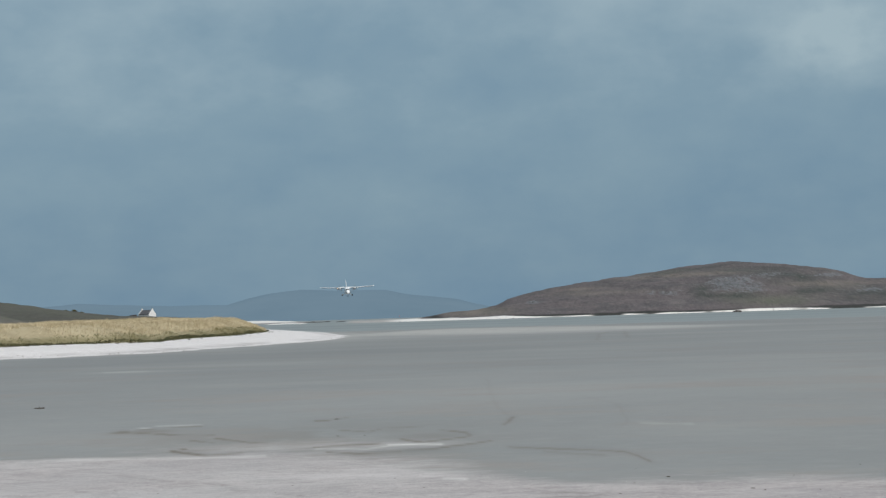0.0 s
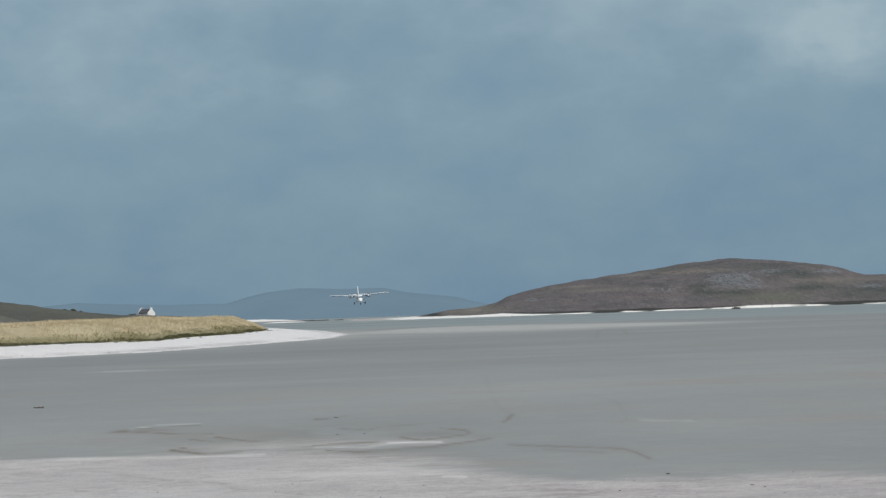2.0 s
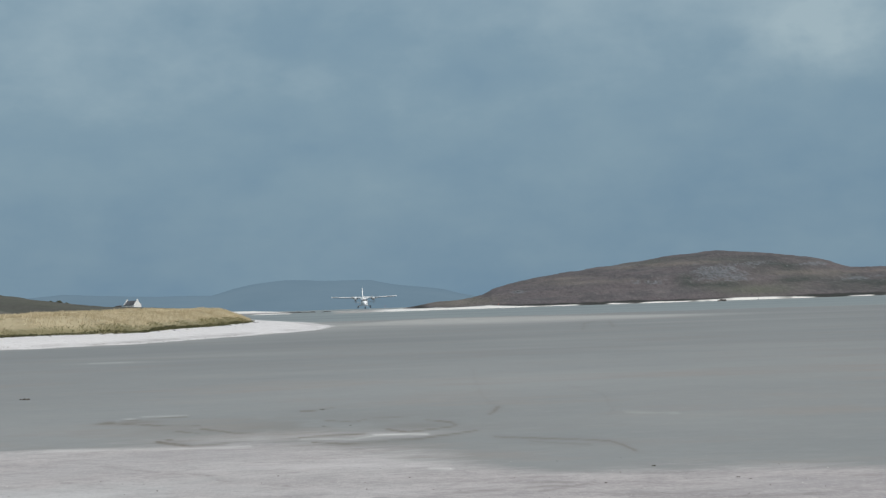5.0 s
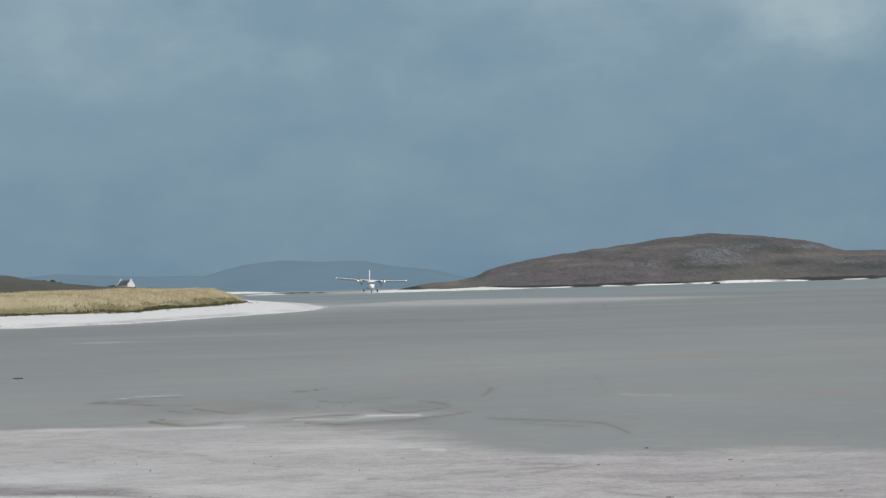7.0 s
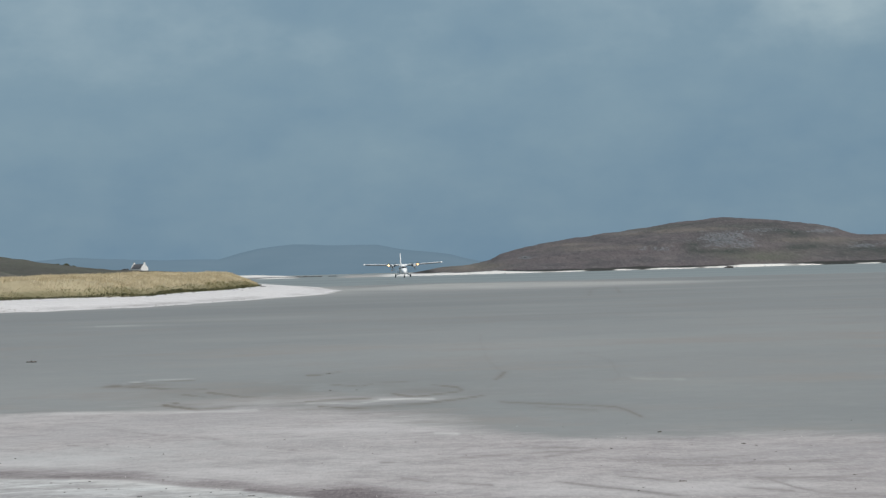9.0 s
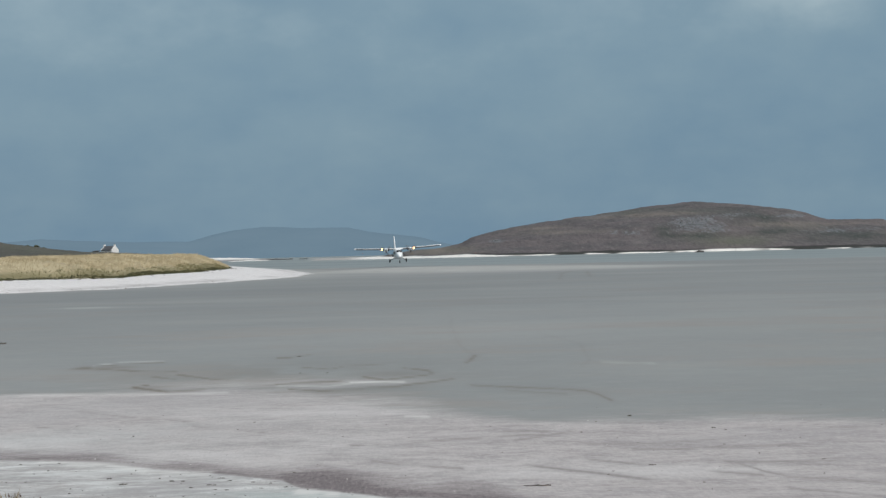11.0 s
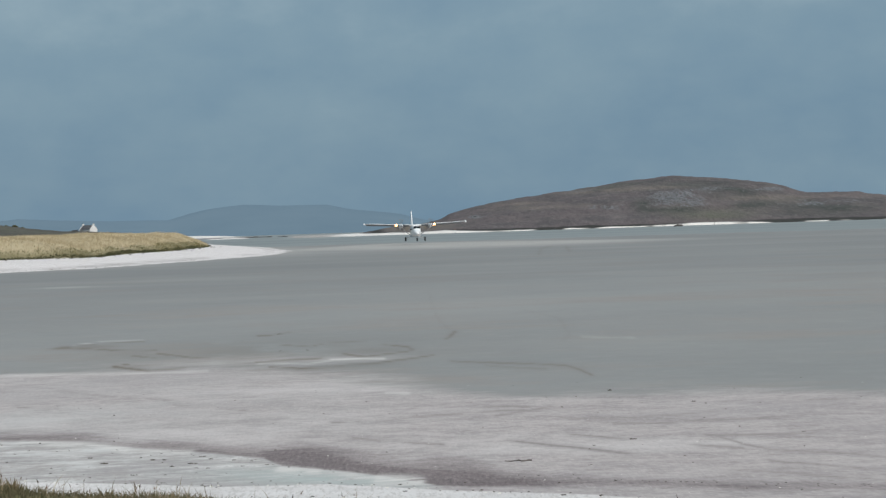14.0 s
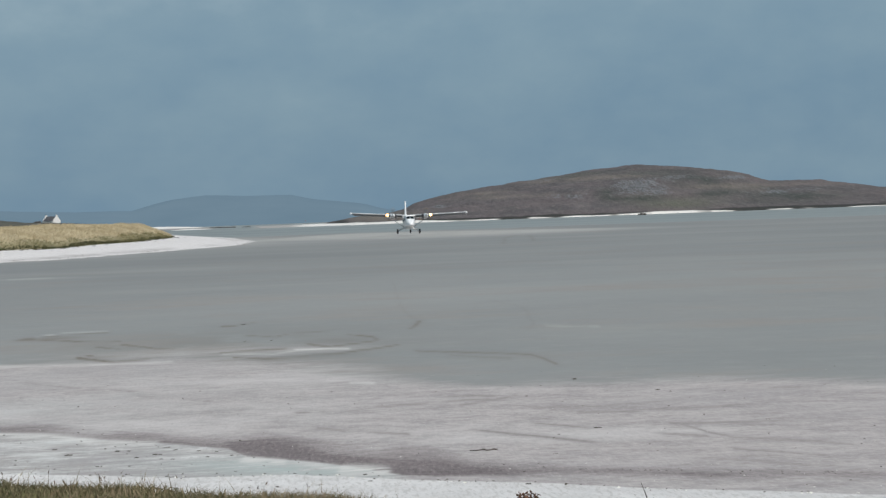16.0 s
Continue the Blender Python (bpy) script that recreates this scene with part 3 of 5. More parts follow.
def build_ground():
    az = np.radians(np.concatenate((np.linspace(180, 20, 40), np.linspace(19, 13, 12), np.linspace(12.9, -11.9, 480), np.linspace(-12, -19, 12), np.linspace(-20, -180, 40))))
    near = np.linspace(0.0, 11.8, 15)
    mids = 13020 / np.concatenate((np.linspace(1080, 60, 440), np.linspace(59.5, 5, 290)))
    far = np.array([2900, 3500, 4900])
    r = np.concatenate((near, mids, far))
    A, R = np.meshgrid(az, r)
    x, y = R * np.sin(A), R * np.cos(A)
    z = land(x, y)
    wob = fbm(x * 0.35, y * 0.35, 4, 21)
    edge = curve(x, WET_EDGE)
    middle = step(-6.4, -4.6, x) * step(2.2, 0.2, x)
    soft = 1.1 + 4.8 * middle + 2.0 * step(1, 4, x)
    dry = step(-soft, soft, edge - y + (1.8 + 4.5 * middle + 1.6 * step(1, 4, x)) * wob)
    dry = np.maximum(dry, 0.52 * np.exp(-((x + 3.6) / 4.0) ** 2 - ((y - 57.8) / 3.6) ** 2))
    up, lo = curve(x, DARK_FAR), curve(x, DARK_NEAR)
    rise = np.clip((y - lo + 0.35 * wob) / (up - lo + 0.3), 0, 3)
    main = step(-2.3, -1.3, x)
    dark = step(-0.22 - 0.5 * step(1.0, 2.2, x), 0.12 + 0.3 * step(1.0, 2.2, x), y - lo + 0.35 * wob) * np.clip(1.2 + 0.1 * main - (0.95 - 0.17 * main) * rise, 0, 1) * (0.66 + 0.48 * main - 0.5 * step(1.0, 2.2, x)) * (0.98 + 1.5 * fbm(x * 1.0, y * 0.6, 4, 61))
    pool = step(-0.15, 0.2, lo - y - 0.2 * wob) * (1 - step(0.1, 0.8, x))
    shallow = np.exp(-((x + 0.95) / 1.35) ** 2 - ((y - 29.9 + 0.75 * (x + 0.9)) / 1.1) ** 2)
    # a pale rim under the dark weed
    rim = np.exp(-((lo - y - 0.35 - 0.5 * wob) / 0.35) ** 2) * step(0.4, -0.3, x) * step(-0.2, 0.12, fbm(x * 0.8, y * 0.5, 3, 66))
    we = curve(x, WHITE_EDGE)
    white = step(-0.2, 0.2, we - y + 0.3 * wob)
    # the near strand is mixed towards a greyer, darker tone
    near_grey = 0.35 * white
    bleach = step(3.0, -4.0, x + 1.5 * wob) * step(30, 40, y)
    bleach = np.clip(0.8 * bleach + 1.1 * np.exp(-((x + 6.0) / 2.2) ** 2 - ((y - 42.0) / 2.2) ** 2), 0, 1.6)
    b, d = inside(x, y, BEACH), inside(x, y, DUNE)
    white = np.maximum(white, step(-1, 2.5, b + 3 * wob))
    band = step(0, 75, y - curve(x, BAND_NEAR) + 20 * wob) * step(0, 50, curve(x, BAND_FAR) - y) * (1 - 0.9 * step(42, 66, x))
    band = np.maximum(band, 0.5 * np.exp(np.minimum(b, 0) / 7))
    pale_line = 0.75 * rim
    # pale patches and streaks on the flat
    for cx, cy, sx, sy, s in ((-1.2, 57.0, 1.6, 0.9, 0.6), (-12, 436, 5, 14, 0.9), (-20.8, 155, 2.5, 2.0, 0.5), (6.6, 60.0, 2.6, 4.0, 0.22), (-4.4, 58.5, 2.6, 2.2, 0.32)):
        band = np.maximum(band, s * np.exp(-((x - cx) / sx) ** 2 - ((y - cy) / sy) ** 2))
    for tr, s in PALE_LINES:
        t = line_distance(x + 0.3 * wob, (y + 2.0 * wob) * 0.14, [(a, b * 0.14) for a, b in tr])
        pale_line = np.maximum(pale_line, s * np.exp(-(t / 0.055) ** 2))
    marks = 0 * x
    wide = np.clip(y / 60, 1, 6)
    for strength, tr in WEED_LOOPS + WEED_LINES + WEED_FAINT:
        t = line_distance(x + 0.25 * wob, (y + 0.8 * wob) * 0.14, [(a, b * 0.14) for a, b in tr])
        marks = np.maximum(marks, strength * np.clip(1.05 * np.exp(-(t / (0.034 * wide)) ** 2) + 0.25 * np.exp(-(t / (0.14 * wide)) ** 2), 0, 1))
    wash = (1.0 * np.exp(-((b - 3.4 - 2 * wob) / 1.4) ** 2) * step(-0.15, 0.1, fbm(x * 0.15, y * 0.06, 3, 55))) * (y > 150)
    marks = marks * step(-0.6, 0.0, fbm(x * 0.6, y * 0.25, 3, 31))
    # brown film of weed round the looping tracks
    film = np.exp(-((x + 3.6) / 4.6) ** 2 - ((y - 62) / 7.0) ** 2) * step(-0.14, 0.16, fbm(x * 0.7, y * 0.22, 4, 33))
    for cx, cy, sx, sy, strength in WEED_FILM:
        film = np.maximum(film, 2.2 * strength * np.exp(-((x - cx) / sx) ** 2 - ((y - cy + wob) / sy) ** 2))
    marks = np.maximum(marks, 0.36 * film)
    ruts = 0 * x
    for tr in RUTS_FAR + RUTS_NEAR:
        t = line_distance(x + 0.15 * wob, (y + 0.9 * wob) * 0.14, [(a, b * 0.14) for a, b in tr])
        ruts = np.maximum(ruts, 1.0 * np.exp(-(t / 0.02) ** 2) + 0.28 * np.exp(-(t / 0.07) ** 2))
    ruts = ruts * step(-0.25, 0.1, fbm(x * 1.4, y * 0.3, 3, 77))
    turf = (1 - step(13.5, 15.5, y + 1.2 * fbm(x, y, 3, 3))) * 1.0
    straw = step(-0.5, 0.3, d + 0.8 * wob)
    # the foot of the dune keeps green, and the flat is darker farther out
    foot = straw * step(3.0, 1.2, d + 2.2 * fbm(x * 0.25, y * 0.1, 3, 41))
    far_dark = step(66, 160, y + 20 * wob) * (1 - 0.5 * step(300, 380, y)) + 0.6 * step(30, 62, x) * step(300, 380, y)
    ob = grid_mesh("ground", x, y, z, M["sand"], {"dry": dry, "dark": dark, "pool": pool, "near_grey": near_grey, "shallow": shallow, "white": white, "light_band": band, "marks": marks, "ruts": np.clip(np.maximum(ruts, 0.6 * wash), 0, 1), "pale_line": pale_line, "turf": turf, "straw": straw, "foot": foot, "bleach": bleach, "far_dark": np.clip(far_dark, 0, 1)})
    return tagged(ob, "tidal flat of grey wet sand with pale shell sand and dunes", "beach", kind="structure")


ground = build_ground()


def build_water():
    xs = np.linspace(-1, 1, 60)
    ys = np.concatenate((np.linspace(0, 1, 12), np.array([1.6, 2.6, 4.2, 6.5])))
    U, V = np.meshgrid(xs, ys)
    y = 470 + 660 * V
    x = U * (y * 0.34 + 60)
    y = y + 90 * fbm(x * 0.004, V, 3, 2) * np.exp(-V) + np.where(x > 0, -x * 0.35, 0) * np.exp(-V)
    return tagged(grid_mesh("water", x, y, 0 * x - 0.02, M["water"], {}), "shallow grey-blue sea water over the far flats", "water", kind="structure")


build_water()


# ---- hills ----
def hill(name, label, crest_pts, y_shore, y_crest, y_back, base, cols, rows, rough, material, masks=None, kind="structure"):
    """A hill on lines that fan out: crest heights over x at y_crest."""
    xs = np.linspace(crest_pts[0][0], crest_pts[-1][0], cols)
    v = np.concatenate((np.linspace(0, 0.06, 16), np.linspace(0.07, 2, rows * 2)))
    U, V = np.meshgrid(xs, v)
    y = np.where(V < 1, y_shore + (y_crest - y_shore) * V, y_crest + (y_back - y_crest) * (V - 1))
    x = U * y / y_crest
    c = curve(U, crest_pts)
    p = np.where(V < 1, np.sin(np.clip(V, 0, 1) * math.pi / 2) ** 0.9, np.cos((V - 1) * math.pi / 2))
    n = rough * (fbm(x * 0.03, y * 0.03, 5, 3) + 0.6 * fbm(x * 0.12, y * 0.06, 4, 7))
    z = base + (c - base) * p + n * np.clip(V * 4, 0, 1) * np.clip((c - base) / 8, 0.1, 1)
    z = np.where(V > 1.98, base - 3, z)
    z[0] = base - 3
    attrs = masks(x, y, z, V) if masks else {}
    tagged(grid_mesh(name, x, y, z, material, attrs), label, "hill", kind=kind)
    return x, y, z, attrs.get("rock"), V


ISLE = [(-80, -0.4), (-62, 0.2), (-30, 0.5), (-20, 0.9), (-7, 2.9), (5, 4.6), (26, 5.6), (38, 7.8), (47, 12.5), (68, 18.1), (89, 21.2), (131, 25.8), (173, 31.6), (202, 34), (215, 34.5),
        (256, 31.2), (281, 28.2), (298, 23.7), (310, 19.9), (326, 19.4), (342, 19.1), (367, 16.3), (395, 12.4), (422, 9.5), (470, 8), (560, 7)]


def isle_masks(x, y, z, v):
    u = x * 1750 / y
    w = fbm(x * 0.02, y * 0.02, 4, 12)
    f = fbm(x * 0.08, y * 0.04, 4, 14)

    def patch(cx, cz, sx, sz):
        return np.exp(-((u - cx) / sx) ** 2 - ((z - cz) / sz) ** 2)

    # long grain of the outcrops, falling to the right
    grain = fbm(u * 0.09 + z * 0.25, z * 0.55 - u * 0.05, 4, 15)
    rock = 1.05 * patch(210, 17.5, 18, 4.8) + 0.6 * patch(228, 13.0, 11, 3.2) + 1.2 * patch(284, 21.8, 11, 1.6) + 0.75 * patch(246, 22.3, 17, 2.4) + 0.5 * patch(150, 25, 18, 1.3) + 0.5 * patch(316, 10.5, 16, 2.2) + 1.1 * patch(66, 9.0, 7, 1.3)
    rock = rock + 0.55 * patch(158, 11.8, 18, 2.6) + 0.3 * patch(345, 12, 40, 3)
    rock = 1.15 * rock + 1.0 * grain + 0.3 * f
    green = 1.1 * patch(246, 5.5, 26, 3.2) + 0.5 * patch(215, 9, 16, 3) + 0.5 * patch(290, 14, 22, 3) + 1.0 * patch(24, 4.5, 22, 2.6) + 0.35 * patch(165, 27, 30, 3)
    # dark green patches round the rock, made larger to darken the right flank
    shrub = patch(258, 20, 22, 4.5) + 1.3 * patch(190, 12.5, 8, 4) + 1.5 * patch(214, 9.0, 16, 1.7) + 1.2 * patch(272, 10.5, 16, 1.8) + 1.1 * patch(325, 7, 42, 4.0) + 0.5 * patch(225, 27, 30, 4)
    shrub = np.clip(shrub * (0.9 + 1.8 * f), 0, 1)
    tan = patch(158, 24.1, 30, 1.7) + patch(270, 15.5, 24, 1.6) + 0.9 * patch(95, 17.2, 22, 1.3) + 0.7 * patch(120, 13.5, 40, 1.5) + 0.8 * patch(205, 24.5, 25, 1.5) + 0.7 * patch(330, 15.5, 30, 1.3) + 1.2 * patch(22, 4.2, 22, 2.0)
    tan = np.clip(tan * (0.8 + 2.0 * grain), 0, 1)
    cove = np.clip(1.4 * patch(238, 1, 24, 9), 0, 1)
    left = step(85, 40, u)
    shore = 0.35 + 0.9 * cove + 0.5 * left + 0.6 * np.exp(-((u - 42) / 14) ** 2) + 0.8 * f
    beach = step(shore + 0.25, shore, z) * np.clip(cove + left + step(-0.12, 0.08, fbm(u * 0.05, 0 * u, 3, 71)), 0, 1)
    beach = beach * (0.42 + 0.58 * step(-48, -28, u))
    tide = step(2.0, 1.5, z + 1.8 * f) * (1 - cove) * step(30, 60, u) + 1.3 * patch(-8, 1.8, 5, 1.2)
    return {"rock": np.clip(rock, 0, 1), "shrub": shrub, "tan": tan, "green": np.clip(green, 0, 1), "tideline": np.clip(tide, 0, 1), "beach": np.clip(beach, 0, 1)}


ISLE_ARRAYS = hill("island", "low island of brown heather and grey rock", ISLE, 1300, 1750, 2150, 0.0, 360, 60, 3.4, M["heath"], isle_masks)

LEFT = [(-368.6, 20.5), (-301.6, 18.8), (-235.7, 16.8), (-208.9, 14.4), (-195.5, 13.0), (-182.6, 10.6), (-169.8, 8.6), (-150.8, 6.7), (-129.6, 5.6), (-108, 4.2), (-98, 2.0), (-93, -0.5)]


def left_masks(x, y, z, v):
    one = 0 * x
    return {"rock": one, "green": one + 1.0, "tideline": one + 0.4 + 0.5 * fbm(x * 0.04, y * 0.01, 4, 61), "beach": one}


hill("headland", "dark green and brown grazing headland behind the dune", LEFT, 760, 1117, 1500, 0.0, 160, 40, 1.8, M["heath"], left_masks)

HILLOCK = [(-175, 7), (-140, 8.3), (-122, 7.2), (-113, 6.3), (-106, 4.6), (-99, 2.0)]


def hillock_masks(x, y, z, v):
    one = 0 * x
    return {"rock": one, "green": one + 0.9, "tideline": one, "beach": one}


hill("hillock", "pale green grassy hillock behind the dune", HILLOCK, 500, 600, 700, 1.0, 60, 16, 1.2, M["heath"], hillock_masks)

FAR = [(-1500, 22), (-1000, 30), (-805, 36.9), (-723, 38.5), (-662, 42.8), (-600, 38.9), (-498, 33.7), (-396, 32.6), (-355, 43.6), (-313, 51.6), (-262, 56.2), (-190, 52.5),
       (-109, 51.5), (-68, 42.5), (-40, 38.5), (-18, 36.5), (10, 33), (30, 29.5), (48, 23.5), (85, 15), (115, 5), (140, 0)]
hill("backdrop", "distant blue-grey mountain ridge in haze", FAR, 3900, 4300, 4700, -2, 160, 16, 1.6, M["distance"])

SPIT = [(-300, 3.0), (-175, 2.9), (-150, 2.5), (-132, 1.6), (-118, 0.4), (-110, -1.0)]


def spit_masks(x, y, z, v):
    one = 0 * x
    return {"rock": one, "green": one, "tideline": one, "beach": 0.25 + 0.75 * step(0.5, 1.1, z + 0.5 * fbm(x * 0.1, y * 0.02, 3, 5))}


hill("sandbank", "far white sandbank across the channel", SPIT, 1800, 2000, 2100, 0.0, 60, 8, 0.3, M["heath"], spit_masks)

BAR = [(-126, -0.4), (-118, 0.35), (-110, 0.6), (-102, 0.5), (-96, 0.3), (-90, -0.4)]


def bar_masks(x, y, z, v):
    one = 0 * x
    return {"rock": one, "green": one, "tideline": one, "beach": one + 1}


hill("sandbar", "low white sandbar in the channel", BAR, 1560, 1600, 1660, -0.1, 40, 8, 0.2, M["heath"], bar_masks)


# ---- dune grass across the bay ----
def blade_mesh(name, roots, heights, widths, leans, material, segs=2):
    """Many tapering blades in one mesh: roots (n, 3), each bent along its lean (n, 2)."""
    n = len(roots)
    ang = np.random.rand(n) * math.pi
    side = np.stack((np.cos(ang), np.sin(ang) * 0.3, 0 * ang), -1) * widths[:, None] / 2
    rows = []
    for i in range(segs):
        u = i / segs
        mid = roots + np.stack((leans[:, 0] * u * u, leans[:, 1] * u * u, heights * u), -1)
        rows += [mid - side * (1 - 0.5 * u), mid + side * (1 - 0.5 * u)]
    rows.append(roots + np.stack((leans[:, 0], leans[:, 1], heights), -1))
    k = len(rows)
    co = np.stack(rows, 1).reshape(-1, 3)
    faces = []
    for b in range(n):
        o = b * k
        for i in range(segs - 1):
            faces.append((o + 2 * i, o + 2 * i + 1, o + 2 * i + 3, o + 2 * i + 2))
        faces.append((o + 2 * segs - 2, o + 2 * segs - 1, o + 2 * segs))
    me = bpy.data.meshes.new(name)
    me.from_pydata(co.tolist(), [], faces)
    me.materials.append(material)
    return new(name, me)


def far_grass():
    rng = np.random.default_rng(4)
    x, y = rng.uniform(-135, -32, 330000), rng.uniform(235, 640, 330000)
    d = inside(x, y, DUNE)
    keep = (d > 0.2) & (d < 70) & (rng.random(len(x)) < np.clip(1.4 - d / 40, 0.12, 1)) & (x > -0.2 * y)
    x, y, d = x[keep][:90000], y[keep][:90000], d[keep][:90000]
    z = land(x, y) - 0.05
    patchy = fbm(x * 0.12, y * 0.05, 4, 40)
    fd = line_distance(x, y, DUNE[:6])
    low = step(4.4, 1.6, fd + 3 * fbm(x * 0.25, y * 0.1, 3, 41))
    h = rng.uniform(0.18, 0.46, len(x)) * np.clip(1 + 0.8 * patchy + 2.2 * fbm(x * 0.55, y * 0.25, 3, 43), 0.35, 2.2)
    roots = np.stack((x, y, z), -1)
    lean = rng.normal(0, 0.22, (len(x), 2)) + np.array((0.1, 0))
    w = rng.uniform(0.045, 0.11, len(x))
    green = (low + 0.35 * patchy + rng.normal(0, 0.09, len(x))) > 0.6
    # a ragged dark fringe where the turf breaks off above the sand
    fx, fy = rng.uniform(-100, -32, 700000), rng.uniform(235, 520, 700000)
    fd = inside(fx, fy, DUNE) + 1.6 * fbm(fx * 0.3, fy * 0.12, 3, 44)
    fx, fy = fx[(fd > -0.2) & (fd < 0.9)][:15000], fy[(fd > -0.2) & (fd < 0.9)][:15000]
    nf = len(fx)
    fringe = blade_mesh("turf_fringe", np.stack((fx, fy, land(fx, fy) - 0.04), -1), rng.uniform(0.12, 0.26, nf), rng.uniform(0.12, 0.26, nf), rng.normal(0, 0.12, (nf, 2)), M["fringe"])
    tagged(fringe, "ragged dark green edge of turf above the white sand", "grass", kind="stuff")
    for sel, name, m, lab in ((~green, "dune_grass", "straw_grass", "dry straw-coloured marram grass on the dune"), (green, "low_turf", "turf_grass", "darker green turf along the foot of the dune")):
        hh = h[sel] * (1.0 if m == "straw_grass" else 0.8)
        tagged(blade_mesh(name, roots[sel], hh, w[sel], lean[sel], M[m]), lab, "grass", kind="stuff")


M["turf_grass"] = blades_material("dune_foot_turf", (0.12, 0.115, 0.055), (0.21, 0.188, 0.098), (0.34, 0.29, 0.165), 0.1)
M["fringe"] = blades_material("dark_turf_edge", (0.05, 0.054, 0.024), (0.08, 0.08, 0.04), (0.125, 0.115, 0.06), 0.1)
far_grass()


# ---- the croft house ----
def build_house():
    house = thing("croft_house", "small white limewashed croft house with a dark slate roof", "house", pose(-140.2, 1117, 5.1, 0, 0, -38))
    L, W, E, R = 7.2, 4.6, 2.5, 4.35
    for sy in (-1, 1):
        part("wall", box(L - 0.9, 0.45, E + 1.5, pose(0, sy * (W / 2 - 0.225), (E - 1.5) / 2)), M["limewash"], house, smooth=False)
    for sx in (-1, 1):
        bm = bmesh.new()
        prof = ((-W / 2, -1.5), (W / 2, -1.5), (W / 2, E + 0.1), (0.3, R + 0.15), (-0.3, R + 0.15), (-W / 2, E + 0.1))
        f = bm.faces.new([bm.verts.new((sx * L / 2, y, z)) for y, z in prof])
        ext = bmesh.ops.extrude_face_region(bm, geom=[f])["geom"]
        bmesh.ops.translate(bm, verts=[v for v in ext if isinstance(v, bmesh.types.BMVert)], vec=(-sx * 0.45, 0, 0))
        part("gable", bm, M["limewash"], house, "white gable wall with a raised coping", smooth=False)
        chim = part("chimney", box(0.55, 0.9, 0.75, pose(sx * (L / 2 - 0.25), 0, R + 0.4), 0.03), M["limewash"], house, "short white chimney stack", smooth=False)
        part("chimney_pot", tube((sx * (L / 2 - 0.25), 0, R + 0.76), (sx * (L / 2 - 0.25), 0, R + 1.0), 0.13, 0.11), M["stone"], chim)
    for wx in (-1.7, 1.5):
        win = part("window", box(0.75, 0.14, 0.95, pose(wx, -W / 2 + 0.04, 1.35), 0.02), M["glass"], house, "small dark sash window", smooth=False)
        part("sill", box(0.95, 0.2, 0.08, pose(wx, -W / 2 - 0.02, 0.83), 0.01), M["limewash"], win, smooth=False)
    part("door", box(0.85, 0.14, 1.9, pose(-0.1, -W / 2 + 0.04, 0.95), 0.02), M["wood"], house, "dark boarded door", smooth=False)
    run = math.hypot(W / 2 + 0.2, R - E + 0.15)
    tilt = math.degrees(math.atan2(R - E, W / 2))
    for sy in (-1, 1):
        slope = part("roof_slope", box(L - 0.92, run, 0.12, pose(0, sy * (W / 4 + 0.08), (E + R) / 2 + 0.0, -sy * tilt)), M["slate"], house, smooth=False)
        for i in range(6):
            u = (i + 0.5) / 6 - 0.5
            part("slate_course", box(L - 0.94, run / 6, 0.03, pose(0, sy * (W / 4 + 0.08), (E + R) / 2, -sy * tilt) @ pose(0, u * run, 0.075, 2.0 * sy)), M["slate"], slope, smooth=False)
    part("ridge", tube((-(L - 0.92) / 2, 0, R + 0.06), ((L - 0.92) / 2, 0, R + 0.06), 0.1, 0.1, 8), M["slate"], house)
    shed = thing("lean_to_shed", "low dark stone outhouse beside the white house", "shed", pose(-146.2, 1113, 6.1, 0, 0, -38))
    part("wall", box(2.4, 2.0, 2.6, pose(0, 0, -0.1), 0.05), M["stone"], shed, smooth=False)
    part("roof", box(2.7, 2.3, 0.12, pose(0, 0, 1.28, 8)), M["slate"], shed, smooth=False)


build_house()


def bush(x, y, z, w, h, seed):
    """A wind-cut bush: stems and many small leaf clumps with gaps."""
    rng = random.Random(seed)
    b = thing("gorse_bush", "dark wind-cut bush on the headland skyline", "bush", pose(x, y, z), "bushes on the headland")
    for i in range(4):
        part("stem", tube((0, 0, -0.6), (rng.uniform(-w, w) * 0.4, rng.uniform(-0.4, 0.4), h * 0.7), 0.08, 0.03, 6), M["wood"], b)
    bm = bmesh.new()
    for i in range(140):
        u, v = rng.uniform(-1, 1), rng.uniform(0, 1)
        c = Vector((u * w, rng.uniform(-0.7, 0.7), h * (0.25 + 0.75 * v) * (1 - 0.55 * u * u)))
        m = Matrix.Translation(c) @ Euler((rng.uniform(-2, 2), rng.uniform(-2, 2), rng.uniform(0, 6))).to_matrix().to_4x4() @ Matrix.Diagonal((0.3, 0.2, 0.06, 1))
        bmesh.ops.create_icosphere(bm, subdivisions=1, radius=rng.uniform(0.6, 1.2), matrix=m)
    part("crown", bm, M["fringe"], b)


for i, (x, w, h) in enumerate(((-173.5, 1.6, 1.9), (-170.0, 1.1, 1.3), (-177.5, 1.2, 1.2))):
    bush(x, 1110, float(np.interp(x, [p[0] for p in LEFT], [p[1] for p in LEFT])) - 0.3, w, h, i)


# ---- rocks, posts, sea-wrack ----
def lump(bm, m, seed, rough=0.28, sub=2):
    vs = bmesh.ops.create_icosphere(bm, subdivisions=sub, radius=1)["verts"]
    for v in vs:
        v.co *= 1 + rough * 2 * noise.noise(v.co * 1.3 + Vector((seed * 3.1, seed * 1.7, seed)))
    bmesh.ops.transform(bm, matrix=m, verts=vs)


